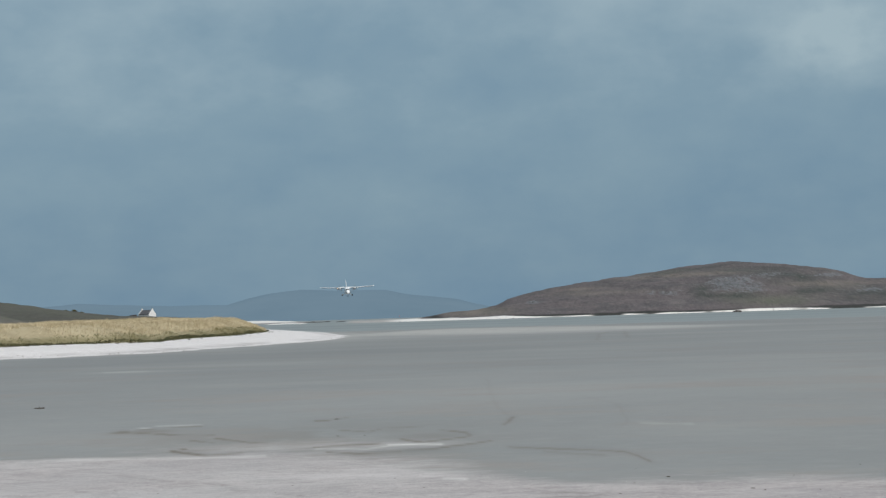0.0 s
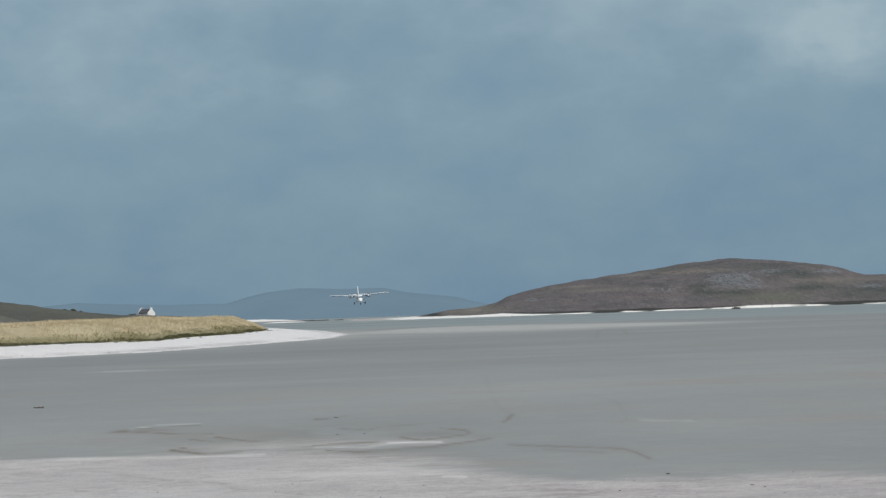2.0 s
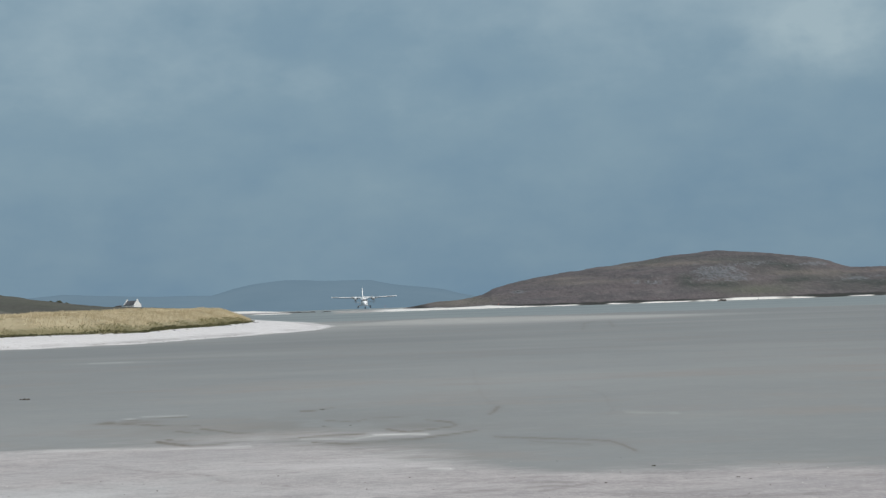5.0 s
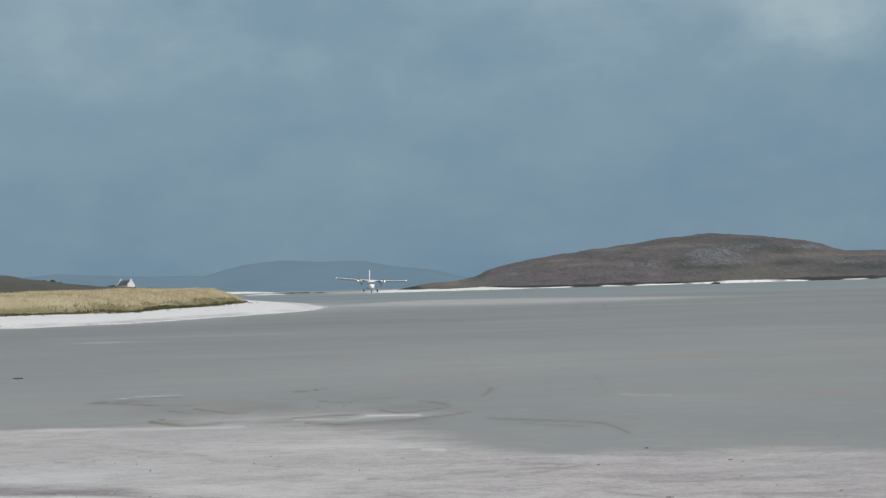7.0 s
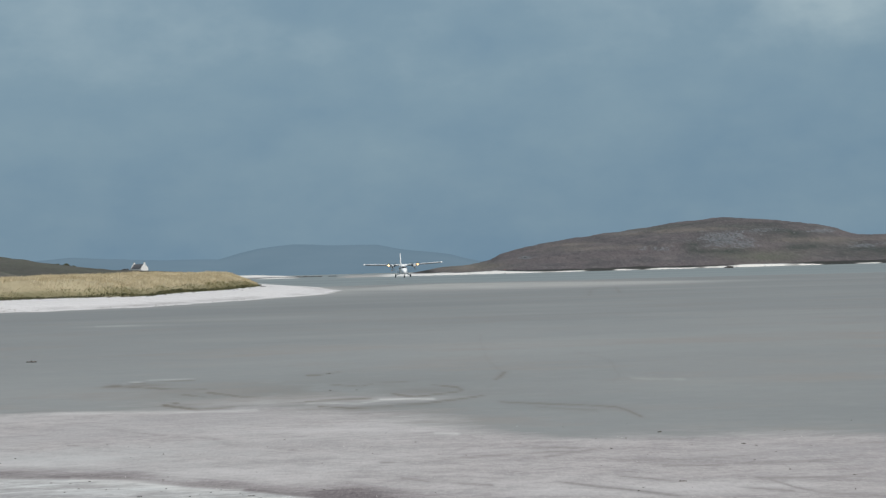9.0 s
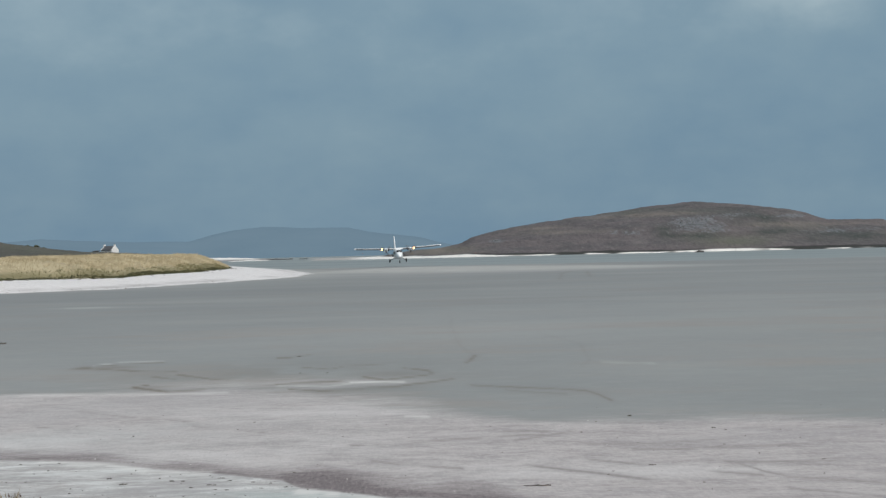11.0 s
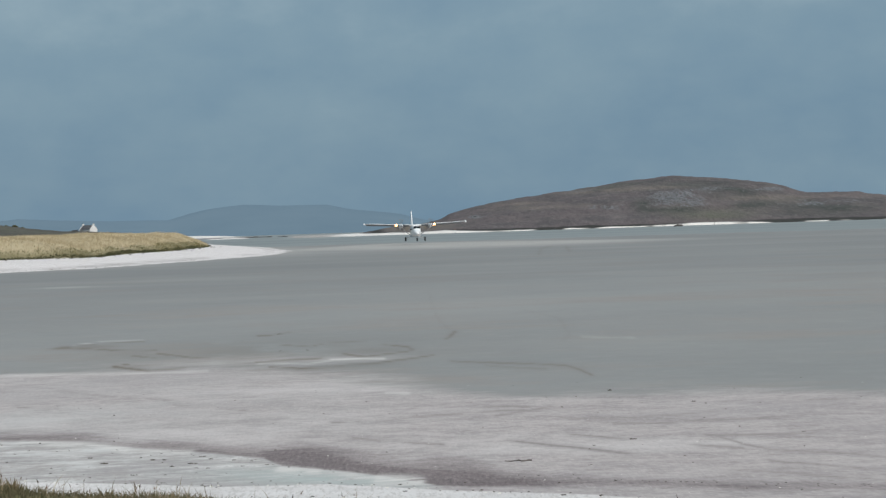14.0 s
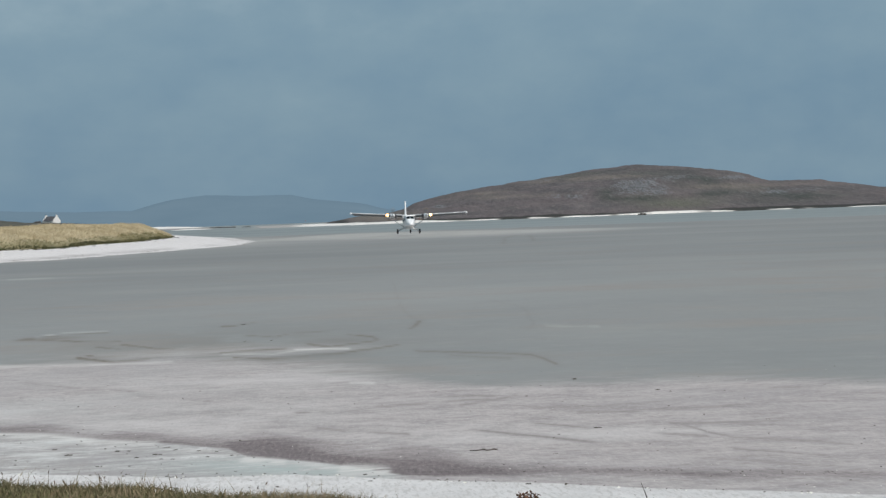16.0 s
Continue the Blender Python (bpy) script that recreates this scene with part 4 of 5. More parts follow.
def rock(name, label, x, y, z, sx, sy, sz, seed, material, group=""):
    bm = bmesh.new()
    lump(bm, Matrix.Diagonal((sx, sy, sz, 1)), seed)
    ob = new(name, finish(bm, name, material, False))
    ob.matrix_world = pose(x, y, z, 0, 0, seed * 37 % 360 if sx == sy else 0)
    return tagged(ob, label, "rock", group)


rock("boulder", "dark low boulder at the island's water edge", 143.0, 1160, 0.25, 1.7, 1.2, 0.75, 3, M["stone"])
rock("boulder", "dark low boulder at the island's water edge", 141.4, 1160, 0.15, 1.1, 0.9, 0.5, 8, M["stone"])
for i, (x, sx, sz) in enumerate(((-113, 4.4, 0.6), (-107, 3.6, 0.75), (-100, 4.6, 0.5), (-95, 2.6, 0.6), (-84, 3.8, 0.4), (-119, 4.0, 0.45))):
    rock("skerry", "dark weed-covered tidal rock standing in shallow water", x, 1930 - i * 5, 0.1, sx, 2.0, sz, 11 + i, M["stone"], "dark rocks in the channel")


def island_scree(arrays):
    """Pale outcrops and boulders on the island's flank."""
    x, y, z, rk, v = arrays
    rng = np.random.default_rng(9)
    u = x * 1750 / y
    idx = np.argwhere((rk > 0.5) & (v < 0.9) & (v > 0.1) & ((np.abs(u - 206) < 24) | (rng.random(u.shape) < 0.12)))
    rng.shuffle(idx)
    bm = bmesh.new()
    for n, (i, j) in enumerate(idx[:60]):
        s = rng.choice((0.2, 0.3, 0.4, 0.55, 0.9), p=(0.3, 0.3, 0.2, 0.13, 0.07)) * (0.6 + rk[i, j])
        m = Matrix.Translation((x[i, j] + rng.normal(0, 0.8), y[i, j], z[i, j] + 0.1 * s)) @ Euler((rng.uniform(-.5, .5), rng.uniform(-.5, .5), rng.uniform(0, 6))).to_matrix().to_4x4()
        lump(bm, m @ Matrix.Diagonal((s * 1.5, s, s * 0.75, 1)), n, 0.3, 1)
    ob = new("scree", finish(bm, "scree", M["grey_rock"], False))
    tagged(ob, "pale grey boulders and outcrops scattered over the hillside", "rocks", kind="stuff")


island_scree(ISLE_ARRAYS)


def marker_post(x, y, h, r):
    post = thing("marker_post", "slender red and white marker post standing on the flats", "post", pose(x, y, 0), "marker posts")
    part("pole", tube((0, 0, -0.3), (0, 0, h * 0.7), r, r * 0.9), M["limewash"], post)
    part("top_mark", tube((0, 0, h * 0.7), (0, 0, h), r * 1.6, r * 1.4), M["red_paint"], post, "red painted top mark")
    part("base", box(r * 6, r * 6, 0.3, pose(0, 0, 0.1), 0.04), M["stone"], post)


marker_post(-24.4, 1270, 3.6, 0.04)
marker_post(36.2, 1270, 2.3, 0.07)
stake = thing("wooden_stake", "dark wooden stake standing at the island's shore", "post", pose(172.7, 1250, -0.1))
part("pole", tube((0, 0, -0.4), (0.05, 0, 2.3), 0.11, 0.08, 10), M["wood"], stake)
part("cross_piece", box(0.5, 0.08, 0.1, pose(0.05, -0.1, 1.9), 0.01), M["wood"], stake)


def driftwood(label, x, y, length, r, turn):
    log = thing("driftwood", label, "driftwood", pose(x, y, float(land(np.array([x]), np.array([y]))[0]), 0, 0, turn))
    bm = loft([ellipse(0.05 * math.sin(i * 1.7), (i / 8 - 0.5) * length, r * (0.8 + 0.25 * math.sin(i * 2.1)), r * (1.15 - 0.07 * i), r * (1.0 - 0.06 * i), 10) for i in range(9)])
    part("trunk", bm, M["wood"], log)
    part("branch_stub", tube((0, -0.1 * length, r), (length * 0.12, 0.02 * length, r * 2.6), r * 0.5, r * 0.25, 8), M["wood"], log)


driftwood("weathered dark driftwood log lying on wet sand", -15.5, 90.1, 0.40, 0.032, 85)
driftwood("thin grey driftwood stick on pale sand", 1.62, 31.1, 0.36, 0.010, 88)

WRACK = [(3.4, 33.7, 0.07), (4.0, 43.6, 0.09), (5.1, 40.3, 0.08), (2.5, 30.3, 0.035), (1.9, 26.8, 0.06), (-4.0, 32.7, 0.075), (-2.7, 33.3, 0.05),
         (-3.35, 33.0, 0.06), (-2.75, 32.3, 0.07), (-2.55, 32.9, 0.05), (-2.2, 32.6, 0.06), (-3.0, 32.0, 0.06), (-2.5, 31.6, 0.04), (-4.3, 33.6, 0.06), (-1.95, 32.4, 0.045), (-3.4, 31.0, 0.05),
         (-1.7, 33.9, 0.05), (-3.0, 30.9, 0.035), (5.9, 34.0, 0.05), (-3.4, 72.6, 0.13), (-2.2, 62.2, 0.09), (-2.9, 62.3, 0.09)]


def build_wrack():
    rng = random.Random(5)
    for i, (x, y, s) in enumerate(WRACK):
        s *= 0.6 if y < 50 else 0.4
        bm = bmesh.new()
        for j in range(5):
            a, d = rng.uniform(0, 6.28), rng.uniform(0, 0.8) * s
            lump(bm, Matrix.Translation((d * 1.6 * math.cos(a), d * math.sin(a), s * 0.08)) @ Matrix.Diagonal((s * rng.uniform(0.3, 0.7), s * 0.35, s * rng.uniform(0.12, 0.26), 1)), i * 5 + j, 0.4, 1)
        ob = new("seaweed_clump", finish(bm, "seaweed_clump", M["weed"], False))
        ob.matrix_world = pose(x, y, float(land(np.array([x]), np.array([y]))[0]))
        tagged(ob, "small dark clump of dried seaweed lying on sand", "seaweed", "seaweed on the sand")


build_wrack()


def scatter(name, label, category, material, n, seed, where, size, flat):
    """Small stones, shells or weed scraps in one mesh."""
    rng = np.random.default_rng(seed)
    x, y = where(rng, n)
    z = land(x, y)
    base = bmesh.new()
    bmesh.ops.create_icosphere(base, subdivisions=1, radius=1)
    base.verts.ensure_lookup_table()
    v = np.array([p.co[:] for p in base.verts])
    f = np.array([[q.index for q in p.verts] for p in base.faces])
    base.free()
    s = rng.uniform(*size, n)
    jit = 1 + 0.35 * rng.standard_normal((n, len(v), 1))
    k = rng.uniform(0.6, 1.8, n)
    co = v[None] * jit * np.stack((s * k, s, s * flat), -1)[:, None, :] + np.stack((x, y, z + s * flat * 0.4), -1)[:, None, :]
    faces = (f[None] + (np.arange(n) * len(v))[:, None, None]).reshape(-1, 3)
    me = bpy.data.meshes.new(name)
    me.from_pydata(co.reshape(-1, 3).tolist(), [], faces.tolist())
    me.materials.append(material)
    tagged(new(name, me), label, category, kind="stuff")


def over_sand(rng, n):
    y = 25 + 22 * rng.random(n) ** 1.5
    return rng.uniform(-0.2, 0.24, n) * y, y


def over_pool(rng, n):
    x = rng.uniform(-6, 0.5, n)
    return x, np.interp(x, [p[0] for p in DARK_NEAR], [p[1] for p in DARK_NEAR]) - 4.5 * rng.random(n) ** 1.2


def on_strand(rng, n):
    x = rng.uniform(-5, 7, n)
    return x, np.interp(x, [p[0] for p in WHITE_EDGE], [p[1] for p in WHITE_EDGE]) + rng.normal(0, 0.1, n)


def far_strand(rng, n):
    u = rng.random(n)
    xs, ys = [p[0] for p in DUNE[:6]], [p[1] for p in DUNE[:6]]
    t = u * 4.99
    return np.interp(t, range(6), xs) + rng.normal(0.6, 1.0, n), np.interp(t, range(6), ys) - np.abs(rng.normal(0, 2.5, n))


def tide_line(rng, n):
    t = 1 + rng.random(n) * 4.6
    xs, ys = [p[0] for p in BEACH[:7]], [p[1] for p in BEACH[:7]]
    return np.interp(t, range(7), xs) - 1.0 + rng.normal(0, 0.6, n), np.interp(t, range(7), ys) + 3.5 + rng.normal(0, 1.6, n)


def on_drift(rng, n):
    x = rng.uniform(1.5, 9, n)
    return x, np.interp(x, [p[0] for p in DARK_FAR], [p[1] for p in DARK_FAR]) + rng.normal(0, 0.12, n)


M["shell"] = simple("bleached_shell", (0.82, 0.80, 0.75), 0.6, vary=0.08)
scatter("weed_scraps", "scraps of dark weed strewn over the sand", "seaweed", M["weed"], 150, 1, over_sand, (0.006, 0.015), 0.5)
scatter("shells", "bleached white shell fragments on the sand", "shells", M["shell"], 120, 2, over_sand, (0.003, 0.008), 0.6)
scatter("weed_scraps", "dark weed scraps beside the tidal pool", "seaweed", M["weed"], 45, 3, over_pool, (0.006, 0.02), 0.4)
scatter("weed_scraps", "thin line of weed along the white strand", "seaweed", M["weed"], 80, 4, on_strand, (0.005, 0.014), 0.5)
scatter("shells", "white shell fragments along the strand", "shells", M["shell"], 45, 5, on_strand, (0.006, 0.014), 0.6)
scatter("weed_scraps", "dark weed washed up below the far dune", "seaweed", M["weed"], 260, 6, far_strand, (0.06, 0.18), 0.4)
scatter("weed_scraps", "thin dark tide line of weed on the far white beach", "seaweed", M["tide_weed"], 110, 8, tide_line, (0.025, 0.08), 0.4)
scatter("weed_scraps", "brown drift line of weed in the sand", "seaweed", M["weed"], 70, 7, on_drift, (0.004, 0.012), 0.5)


# ---- the grassy brow beside the eye ----
def near_grass():
    rng = np.random.default_rng(12)

    def field(n, x0, x1, y0, y1):
        x, y = rng.uniform(x0, x1, n), rng.uniform(y0, y1, n)
        return x, y

    x, y = field(38000, -3.6, 0.9, 11.6, 14.6)
    clump = fbm(x * 2.2, y * 2.2, 3, 50)
    keep = rng.random(len(x)) < np.clip((1.0 - step(-0.05, 0.55, x)) * (0.85 + 1.3 * clump), 0, 1)
    x, y, clump = x[keep], y[keep], clump[keep]
    z = land(x, y) - 0.01
    h = rng.uniform(0.03, 0.065, len(x)) * (1 + 1.6 * clump)
    tagged(blade_mesh("brow_turf", np.stack((x, y, z), -1), h, rng.uniform(0.004, 0.009, len(x)), rng.normal(0, 0.03, (len(x), 2)), M["green_grass"], 2),
           "short green and brown turf on the near dune", "grass", kind="stuff")
    x, y = field(1700, -3.6, 1.1, 12.2, 14.4)
    clump = fbm(x * 1.4, y * 1.4, 3, 51)
    keep = rng.random(len(x)) < np.clip((1.0 - step(-0.1, 1.0, x)) * (0.4 + 2.5 * clump), 0.03, 1)
    x, y = x[keep], y[keep]
    h = rng.uniform(0.06, 0.15, len(x)) * (1 + 0.3 * step(-1.9, -2.3, x))
    tagged(blade_mesh("grass_stalks", np.stack((x, y, land(x, y) - 0.01), -1), h, rng.uniform(0.0025, 0.0055, len(x)), np.stack((rng.normal(0.02, 0.05, len(x)), rng.normal(0, 0.03, len(x))), -1), M["stalk"], 3),
           "taller dry grass stalks and seed heads", "grass", kind="stuff")
    x, y = field(55, -3.2, -0.2, 12.4, 13.6)
    z = land(x, y) + rng.uniform(0.05, 0.10, len(x))
    heads = blade_mesh("seed_heads", np.stack((x, y, z), -1), rng.uniform(0.015, 0.03, len(x)), rng.uniform(0.006, 0.011, len(x)), rng.normal(0, 0.012, (len(x), 2)), M["plant"], 2)
    tagged(heads, "brown seed heads nodding over the turf", "grass", kind="stuff")
    # stems under the seed heads
    root = np.stack((x, y, land(x, y) - 0.01), -1)
    tagged(blade_mesh("seed_stems", root, z - root[:, 2] + 0.015, np.full(len(x), 0.005), np.zeros((len(x), 2)), M["stalk"], 2), "thin straw stems of seeding grass", "grass", kind="stuff")


M["stalk"] = blades_material("dry_stalks", (0.13, 0.10, 0.06), (0.30, 0.23, 0.13), (0.48, 0.41, 0.27), 4)
near_grass()


def tussock(x, y, h, n, seed):
    """A tuft of broad and narrow blades that fan out from one root."""
    z = float(land(np.array([x]), np.array([y]))[0])
    tuft = thing("grass_tussock", "tall pale marram tussock on the brow of the dune", "grass", pose(x, y, z), "tussocks on the brow")
    rng = np.random.default_rng(seed)
    for name, m, k, lo, hi, label in (("dry_blades", M["stalk"], n, 0.6, 1.0, "pale straw blades"), ("green_blades", M["green_grass"], n * 2, 0.35, 0.75, "short green blades at the root")):
        a, r = rng.uniform(0, 6.28, k), rng.uniform(0, 0.05, k)
        roots = np.stack((r * np.cos(a), r * np.sin(a), 0 * r - 0.02), -1)
        lean = np.stack((np.cos(a), np.sin(a)), -1) * rng.uniform(0.05, 0.4, k)[:, None] * h
        ob = blade_mesh(name, roots, h * rng.uniform(lo, hi, k), rng.uniform(0.006, 0.012, k), lean, m, 3)
        ob.parent = tuft
        tagged(ob, label)


tussock(-2.09, 13.0, 0.13, 46, 21)
tussock(-2.19, 12.9, 0.15, 46, 22)
tussock(-1.60, 13.0, 0.09, 26, 23)


def leafy_plant(x, y, h):
    plant = thing("leafy_plant", "small dark leafy plant on the edge of the dune", "plant", pose(x, y, float(land(np.array([x]), np.array([y]))[0])))
    rng = random.Random(3)
    for s in range(7):
        top = Vector((rng.uniform(-0.075, 0.075), rng.uniform(-0.05, 0.05), h * rng.uniform(0.78, 1.0)))
        stem = part("stem", tube((top.x * 0.3, 0, -0.02), top, 0.005, 0.003, 6), M["plant"], plant)
        bm = bmesh.new()
        for i in range(16):
            c = top * rng.uniform(0.55, 1.0) + Vector((rng.uniform(-0.02, 0.02), rng.uniform(-0.02, 0.02), 0))
            m = Matrix.Translation(c) @ Euler((rng.uniform(-1, 1), rng.uniform(-1, 1), rng.uniform(0, 6))).to_matrix().to_4x4() @ Matrix.Diagonal((0.016, 0.008, 0.003, 1))
            bmesh.ops.create_icosphere(bm, subdivisions=1, radius=1, matrix=m)
        part("leaves", bm, M["plant"], stem)


leafy_plant(0.895, 12.8, 0.215)


def twig(x, y, h):
    t = thing("dry_twig", "thin dark dry stalk leaning over the dune", "twig", pose(x, y, float(land(np.array([x]), np.array([y]))[0])))
    part("stem", loft([[(px + 0.004 * r * math.cos(a), 0.004 * r * math.sin(a), z) for a in (0, 1.57, 3.14, 4.71)] for px, z, r in ((0.03, -0.03, 1.0), (0.015, h * 0.35, 0.9), (-0.005, h * 0.7, 0.75), (-0.03, h, 0.4))]), M["wood"], t)
    part("side_shoot", tube((0.012, 0, h * 0.42), (0.035, 0.01, h * 0.62), 0.003, 0.0015, 6), M["wood"], t)


twig(1.546, 12.8, 0.23)


# ---- the aeroplane: nose towards -y, wheels on z = 0 ----
def build_plane():
    plane = thing("propeller_aeroplane", "white twin-engined high-wing propeller aeroplane gliding in to land", "aeroplane")

    # fuselage: (y, half width, half height, centre height)
    secs = [(-6.45, 0.05, 0.05, 1.42), (-6.3, 0.22, 0.2, 1.43), (-5.8, 0.42, 0.38, 1.48), (-5.0, 0.62, 0.58, 1.58), (-4.3, 0.74, 0.74, 1.70), (-3.6, 0.82, 0.90, 1.86),
            (-3.0, 0.86, 0.98, 1.95), (-1.0, 0.87, 1.0, 1.97), (1.5, 0.87, 1.0, 1.97), (3.2, 0.74, 0.86, 2.08), (5.2, 0.48, 0.6, 2.28), (7.2, 0.22, 0.32, 2.5), (8.6, 0.06, 0.12, 2.66)]
    part("fuselage", loft([ellipse(0, y, cz, w, h, 28, 2.6) for y, w, h, cz in secs]), M["white_paint"], plane)
    # belly fairing that carries the main gear
    part("belly_fairing", loft([ellipse(0, y, 0.98, w, h, 20, 2.4) for y, w, h in ((-1.3, 0.2, 0.05), (-0.8, 0.62, 0.16), (0.6, 0.66, 0.18), (1.6, 0.2, 0.05))]), M["white_paint"], plane)

    # windscreen: two front panes and two side panes
    for sx in (-1, 1):
        bm = bmesh.new()
        vs = [bm.verts.new(p) for p in ((sx * 0.04, -4.36, 2.46), (sx * 0.60, -4.18, 2.36), (sx * 0.64, -3.72, 2.74), (sx * 0.04, -3.86, 2.90))]
        bm.faces.new(vs)
        bmesh.ops.solidify(bm, geom=bm.faces[:], thickness=0.03)
        part("windscreen", bm, M["glass"], plane, smooth=False)
        part("side_window", box(0.05, 0.7, 0.42, pose(sx * 0.835, -3.2, 2.28, 0, 0, sx * 4), 0.02), M["glass"], plane, smooth=False)
        for i in range(6):
            part("cabin_window", box(0.03, 0.42, 0.4, pose(sx * 0.868, -2.1 + i * 0.82, 2.22), 0.02), M["glass"], plane, smooth=False)

    # wing with a slight dihedral, in three pieces
    def aerofoil(x, chord, z, y0, thick=0.16):
        pts = []
        prof = ((0.0, 0.0), (0.03, 0.5), (0.12, 0.85), (0.3, 1.0), (0.6, 0.72), (1.0, 0.04), (0.7, -0.12), (0.35, -0.3), (0.1, -0.42), (0.02, -0.26))
        for u, v in prof:
            pts.append((x, y0 + chord * u, z + chord * thick * 0.62 * v))
        return pts

    def wing_z(x):
        return 2.98 + abs(x) * 0.046

    part("wing_centre", loft([aerofoil(x, 2.0, wing_z(x), -1.0) for x in (-1.1, 0, 1.1)]), M["white_paint"], plane)
    for sx in (-1, 1):
        # panels are dark grey, with a white strip laid over their upper side
        part("wing_panel", loft([aerofoil(sx * x, 2.0, wing_z(x), -1.0) for x in (1.1, 2.8, 5.0, 7.5, 9.62)]), M["wing_grey"], plane, "dark grey wing panel")
        skin = []
        for x in (1.12, 2.8, 5.0, 7.5, 9.6):
            top = [(sx * x, -1.0 + 2.0 * u, wing_z(x) + 0.1984 * v + 0.007) for u, v in ((0.075, 0.68), (0.12, 0.85), (0.3, 1.0), (0.6, 0.72))]
            skin.append(top + [(px, py, pz - 0.02) for px, py, pz in reversed(top)])
        part("wing_skin", loft(skin), M["white_paint"], plane, "white upper skin of the wing")
        part("wing_tip", loft([aerofoil(sx * x, c, wing_z(x), y0, t) for x, c, y0, t in ((9.6, 2.02, -1.02, 0.2), (9.8, 1.95, -0.98, 0.2), (9.92, 1.6, -0.8, 0.12))]), M["white_paint"], plane, "white rounded wing tip")
        # flap lowered behind the wing
        fl = loft([[(sx * x, 0.95 + dy, wing_z(x) - 0.05 + dz) for dy, dz in ((0, 0.05), (0.5, -0.06), (0.72, -0.16), (0.45, -0.12), (0, -0.05))] for x in (1.0, 5.0, 9.2)])
        part("flap", fl, M["wing_grey"], plane)
        # strut from the belly to the wing
        bm = bmesh.new()
        for dy in (0.0, 0.25):
            tube((sx * 0.8, 0.1 + dy, 1.15), (sx * 3.6, -0.1 + dy, wing_z(3.6) - 0.1), 0.045, 0.045, 10, bm)
        part("wing_strut", bm, M["strut"], plane)
        # engine nacelle
        nz = wing_z(2.8) - 0.12
        rings = [ellipse(sx * 2.8, y, nz + dz, w, h, 20, 2.3) for y, w, h, dz in
                 ((-2.75, 0.18, 0.18, 0.0), (-2.6, 0.3, 0.32, -0.02), (-2.2, 0.36, 0.42, -0.05), (-1.2, 0.40, 0.48, -0.06), (0.0, 0.36, 0.42, -0.04), (1.0, 0.2, 0.22, 0.0), (1.5, 0.05, 0.06, 0.02))]
        nac = part("engine_nacelle", loft(rings), M["white_paint"], plane, "white engine nacelle with dark intake")
        part("air_intake", loft([ellipse(sx * 2.8, y, nz - 0.36, w, h, 16, 2.6) for y, w, h in ((-2.5, 0.22, 0.1), (-2.1, 0.24, 0.12), (-1.4, 0.1, 0.05))]), M["dark_paint"], nac, "dark air intake")
        # dark body added to darken the inboard side of the nacelle
        part("inboard_dark_body", loft([ellipse(sx * 2.24, y, nz - 0.02, w, h, 16, 2.4) for y, w, h in ((-2.2, 0.08, 0.1), (-2.0, 0.19, 0.26), (-1.2, 0.22, 0.3), (-0.4, 0.1, 0.14))]), M["dark_paint"], nac, "dark rounded body inboard of the nacelle")
        part("exhaust_stub", tube((sx * 3.12, -1.9, nz + 0.02), (sx * 3.36, -1.6, nz + 0.06), 0.1, 0.12), M["dark_paint"], nac, "dark exhaust stub")
        # landing lamp in the leading edge, outboard of the nacelle
        lz = wing_z(3.65) + 0.0
        axis = pose(sx * 3.65, -1.02, lz, 1.2, 0, -4.3)
        can = loft([[axis @ Vector(q) for q in ellipse(0, y, 0, w, w, 24)] for y, w in ((0.12, 0.10), (0.05, 0.24), (-0.12, 0.27), (-0.12, 0.25), (0.0, 0.235))], False)
        lamp = part("landing_lamp", can, M["dark_paint"], plane, "round landing lamp housing in the wing's leading edge")
        # a parabolic mirror with a small hot bulb in its focus
        focal, rings = 0.15, []
        for i in range(1, 25):
            q = 0.235 * i / 24
            rings.append([axis @ Vector((c[0], -q * q / (4 * focal), c[2])) for c in ellipse(0, 0, 0, q, q, 64)])
        part("reflector", loft(rings, False), M["mirror"], lamp, "polished parabolic lamp reflector")
        bulb = bmesh.new()
        bmesh.ops.create_icosphere(bulb, subdivisions=3, radius=0.0095, matrix=axis @ Matrix.Translation((0, -focal, 0)))
        part("bulb", bulb, M["lamp"], lamp, "glowing warm lamp bulb")
        # small bare-metal disc added at the nose of the nacelle, not lit
        part("nacelle_nose_disc", tube((sx * 2.8, -2.77, nz - 0.02), (sx * 2.8, -2.82, nz - 0.02), 0.07, 0.05, 14), M["metal"], nac)
        # main gear
        part("gear_leg", loft([ellipse(sx * x, y, z, 0.14, r, 10, 2.2) for x, y, z, r in ((0.5, 0.0, 1.05, 0.17), (1.2, 0.0, 0.80, 0.13), (1.82, 0.0, 0.48, 0.09))]), M["white_paint"], plane)
        bm = tube((sx * 1.74, 0, 0.42), (sx * 2.0, 0, 0.42), 0.42, 0.42, 28)
        bmesh.ops.bevel(bm, geom=[e for e in bm.edges if abs((e.verts[0].co - e.verts[1].co).x) < 0.01], offset=0.07, segments=3, affect="EDGES")
        wheel = part("main_wheel", bm, M["rubber"], plane, "black rubber main wheel")
        part("hub", tube((sx * 1.70, 0, 0.42), (sx * 2.04, 0, 0.42), 0.17, 0.17, 16), M["metal"], wheel)

    # nose gear
    part("nose_leg", tube((0, -4.55, 0.3), (0, -4.5, 1.15), 0.07, 0.09), M["metal"], plane)
    bm = tube((-0.12, -4.55, 0.34), (0.12, -4.55, 0.34), 0.34, 0.34, 24)
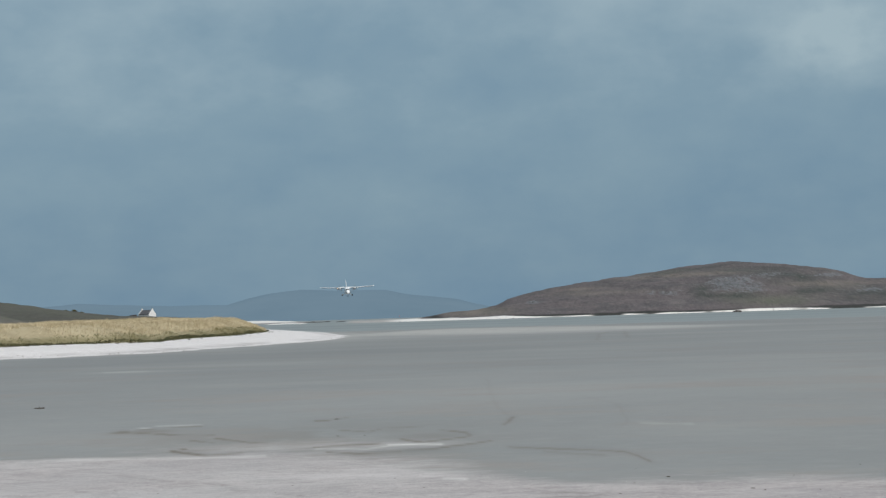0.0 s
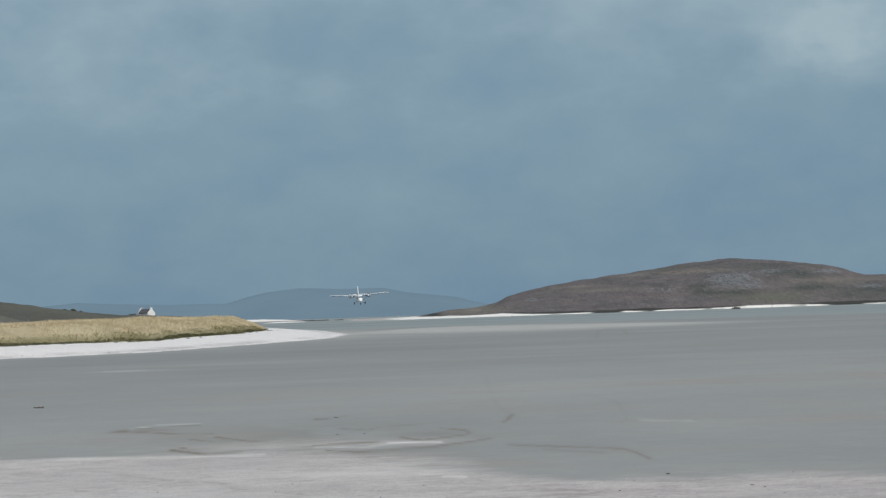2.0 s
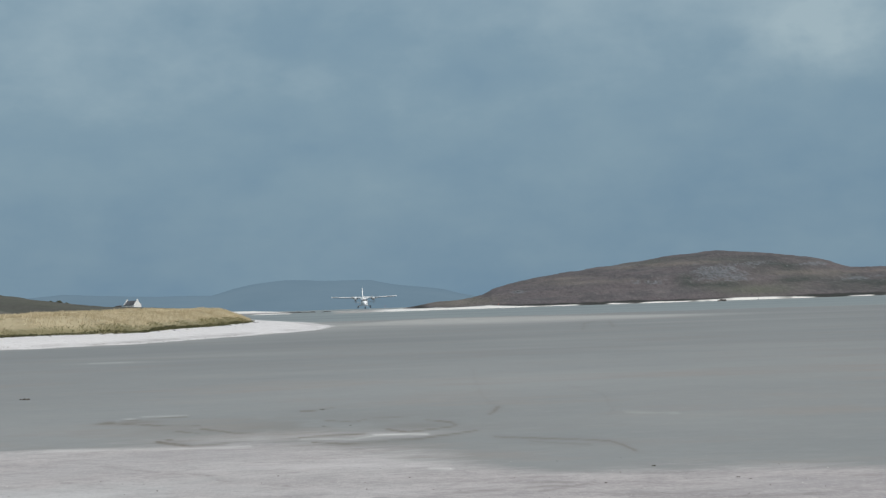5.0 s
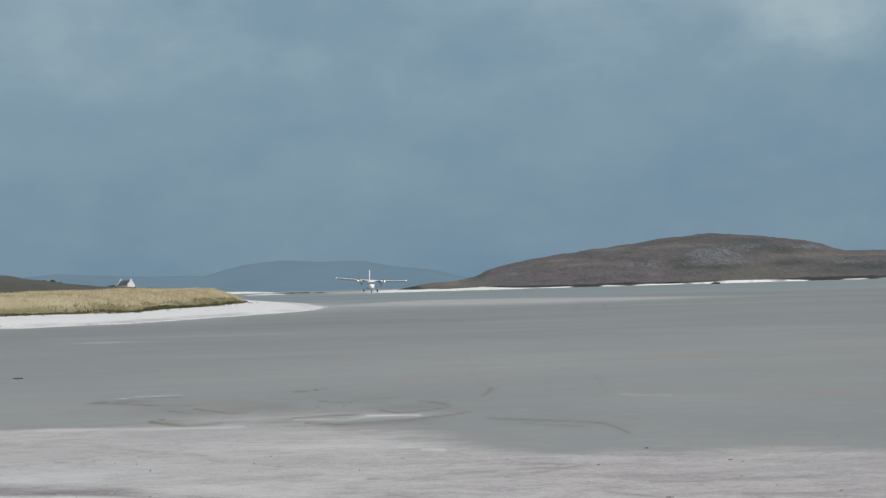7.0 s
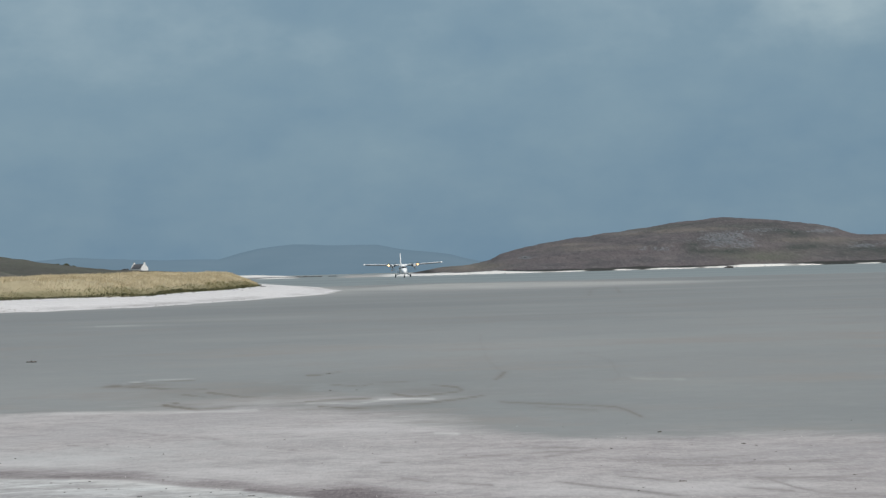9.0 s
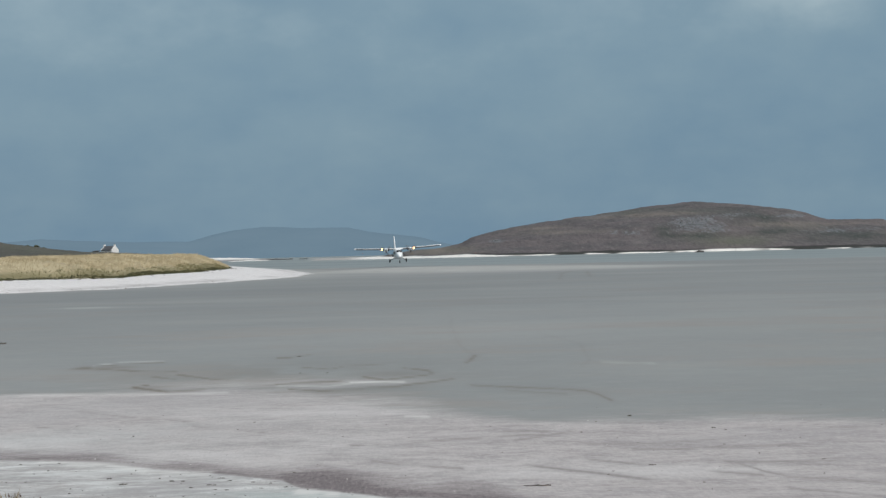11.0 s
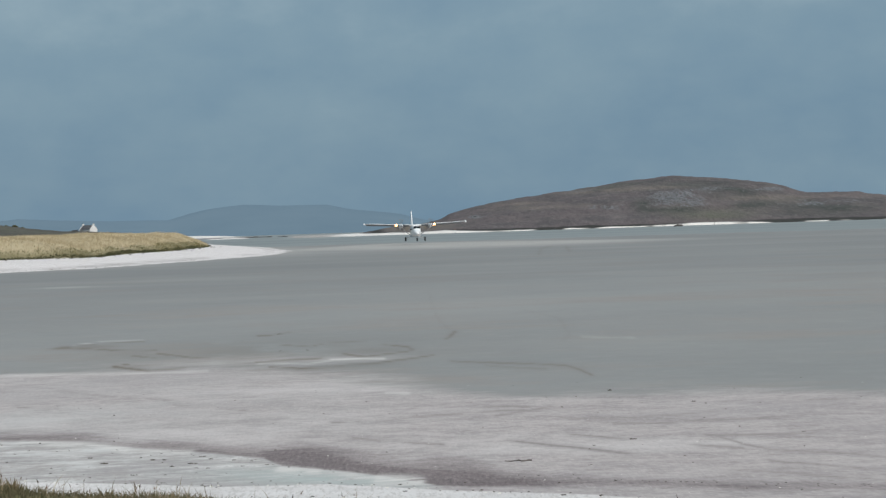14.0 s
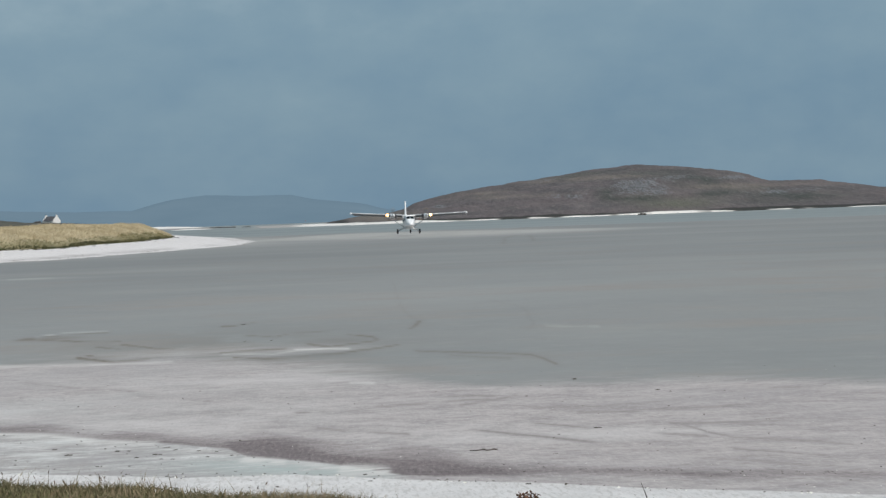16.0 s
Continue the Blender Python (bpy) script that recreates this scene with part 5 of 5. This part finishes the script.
    bmesh.ops.bevel(bm, geom=[e for e in bm.edges if abs((e.verts[0].co - e.verts[1].co).x) < 0.01], offset=0.05, segments=3, affect="EDGES")
    wheel = part("nose_wheel", bm, M["rubber"], plane, "black rubber nose wheel")
    part("hub", tube((-0.14, -4.55, 0.34), (0.14, -4.55, 0.34), 0.13, 0.13, 14), M["metal"], wheel)

    # tail
    fin = [[(w * 0.5 * sx, y, z) for sx, y in ((-0.6, y0), (-1, y0 + (y1 - y0) * 0.3), (0, y1), (1, y0 + (y1 - y0) * 0.3), (0.6, y0))] for y0, y1, z, w in
           ((5.2, 9.2, 2.4, 0.34), (6.6, 9.25, 3.6, 0.30), (7.4, 9.3, 4.9, 0.26), (7.9, 9.3, 5.75, 0.20), (8.1, 9.2, 5.9, 0.1))]
    part("tail_fin", loft(fin), M["white_paint"], plane)
    part("tailplane", loft([aerofoil(x, c, 3.02, 7.5 - c * 0.2, 0.13) for x, c in ((-3.2, 1.1), (-2.9, 1.25), (0, 1.5), (2.9, 1.25), (3.2, 1.1))]), M["white_paint"], plane)
    part("rudder", loft([[(0.07 * sx, y, z) for sx, y in ((-1, y0), (0, y1), (1, y0))] for y0, y1, z in ((9.12, 9.75, 2.7), (9.18, 9.7, 4.2), (9.2, 9.6, 5.7))]), M["white_paint"], plane)
    for sx in (-1, 1):
        part("elevator", loft([[(sx * x, 8.55 + dy, 3.02 + dz) for dy, dz in ((0, 0.05), (0.45, 0.0), (0, -0.05))] for x in (0.2, 1.6, 3.0)]), M["white_paint"], plane)
    part("aerial", tube((0, -1.6, 2.95), (0, -1.45, 3.35), 0.02, 0.012, 8), M["dark_paint"], plane)
    props = []
    for sx in (-1, 1):
        nz = wing_z(2.8) - 0.12
        spin = loft([ellipse(0, y, 0, r, r, 16) for y, r in ((-0.42, 0.01), (-0.36, 0.1), (-0.2, 0.17), (0.0, 0.2))])
        prop = part("propeller", spin, M["metal"], plane, "three-bladed propeller with a polished metal spinner")
        for i in range(3):
            rot = Matrix.Rotation(2 * math.pi * i / 3, 4, "Y")
            rings = []
            for r, w, th, tw in ((0.15, 0.10, 0.06, 50), (0.4, 0.2, 0.045, 40), (0.8, 0.24, 0.03, 28), (1.05, 0.22, 0.022, 22)):
                c, s = math.cos(radians(tw)), math.sin(radians(tw))
                rings.append([rot @ Vector((u * w / 2 * c - q * s, -0.1 + u * w / 2 * s + q * c, r)) for u, q in ((-1, 0), (0, th), (1, 0), (0, -th))])
            part("blade", loft(rings), M["blade"], prop, "dark propeller blade")
            tip = []
            for r, w, th, tw in ((1.05, 0.22, 0.022, 22), (1.22, 0.19, 0.016, 19), (1.295, 0.09, 0.01, 18)):
                c, s = math.cos(radians(tw)), math.sin(radians(tw))
                tip.append([rot @ Vector((u * w / 2 * c - q * s, -0.1 + u * w / 2 * s + q * c, r)) for u, q in ((-1, 0), (0, th), (1, 0), (0, -th))])
            part("blade_tip", loft(tip), M["blade_tip"], prop, "yellow painted blade tip")
        props.append((prop, sx * 2.8, nz))
    return plane, props


plane, props = build_plane()

# seconds, x, y, wheel height, bank, heading, pitch
FLIGHT = [(0.0, -36.03, 878.8, 11.07, 0.7, 5.0, -3.1), (0.5, -34.23, 862.7, 10.1, 0.4, 5.0, -3.1), (1.0, -32.37, 846.7, 8.98, 1.1, 5.0, -3.1), (1.5, -30.61, 830.7, 7.95, 1.2, 5.0, -3.1),
          (2.0, -28.85, 814.8, 6.97, 1.9, 5.0, -3.1), (2.5, -27.29, 799.0, 6.09, 1.8, 5.0, -3.1), (3.5, -24.16, 767.5, 4.33, 1.8, 5.0, -3.0), (4.0, -22.69, 752.0, 3.6, 1.4, 5.0, -2.9),
          (6.5, -16.43, 675.1, 2.08, -3.1, 5.0, -2.4), (7.0, -14.96, 660.0, 1.84, -3.7, 5.0, -2.2), (8.0, -11.93, 629.9, 1.69, -2.5, 5.0, -1.9), (9.0, -8.65, 596.4, 1.43, 0.5, 5.0, -1.5),
          (11.5, -0.88, 526.9, 0.91, 1.7, 5.0, -1.0), (12.5, 1.86, 498.2, 0.79, 0.8, 4.8, -0.6), (14.5, 6.36, 441.6, 0.63, -0.2, 3.5, 0.5), (16.0, 9.56, 399.9, 0.32, -1.4, 2.5, 1.6)]


def motions():
    walk(plane, [(t, pose(x, y, z, 0, 0, h) @ pose(0, 0, 0, -p) @ pose(0, 0, 0, 0, -b)) for t, x, y, z, b, h, p in FLIGHT])
    for prop, x, z in props:
        # a fast turn, smeared by the shutter
        walk(prop, [(i / 30, pose(x, -2.7, z, 0, i * 86.0 % 360, 0)) for i in range(481)])


motions()
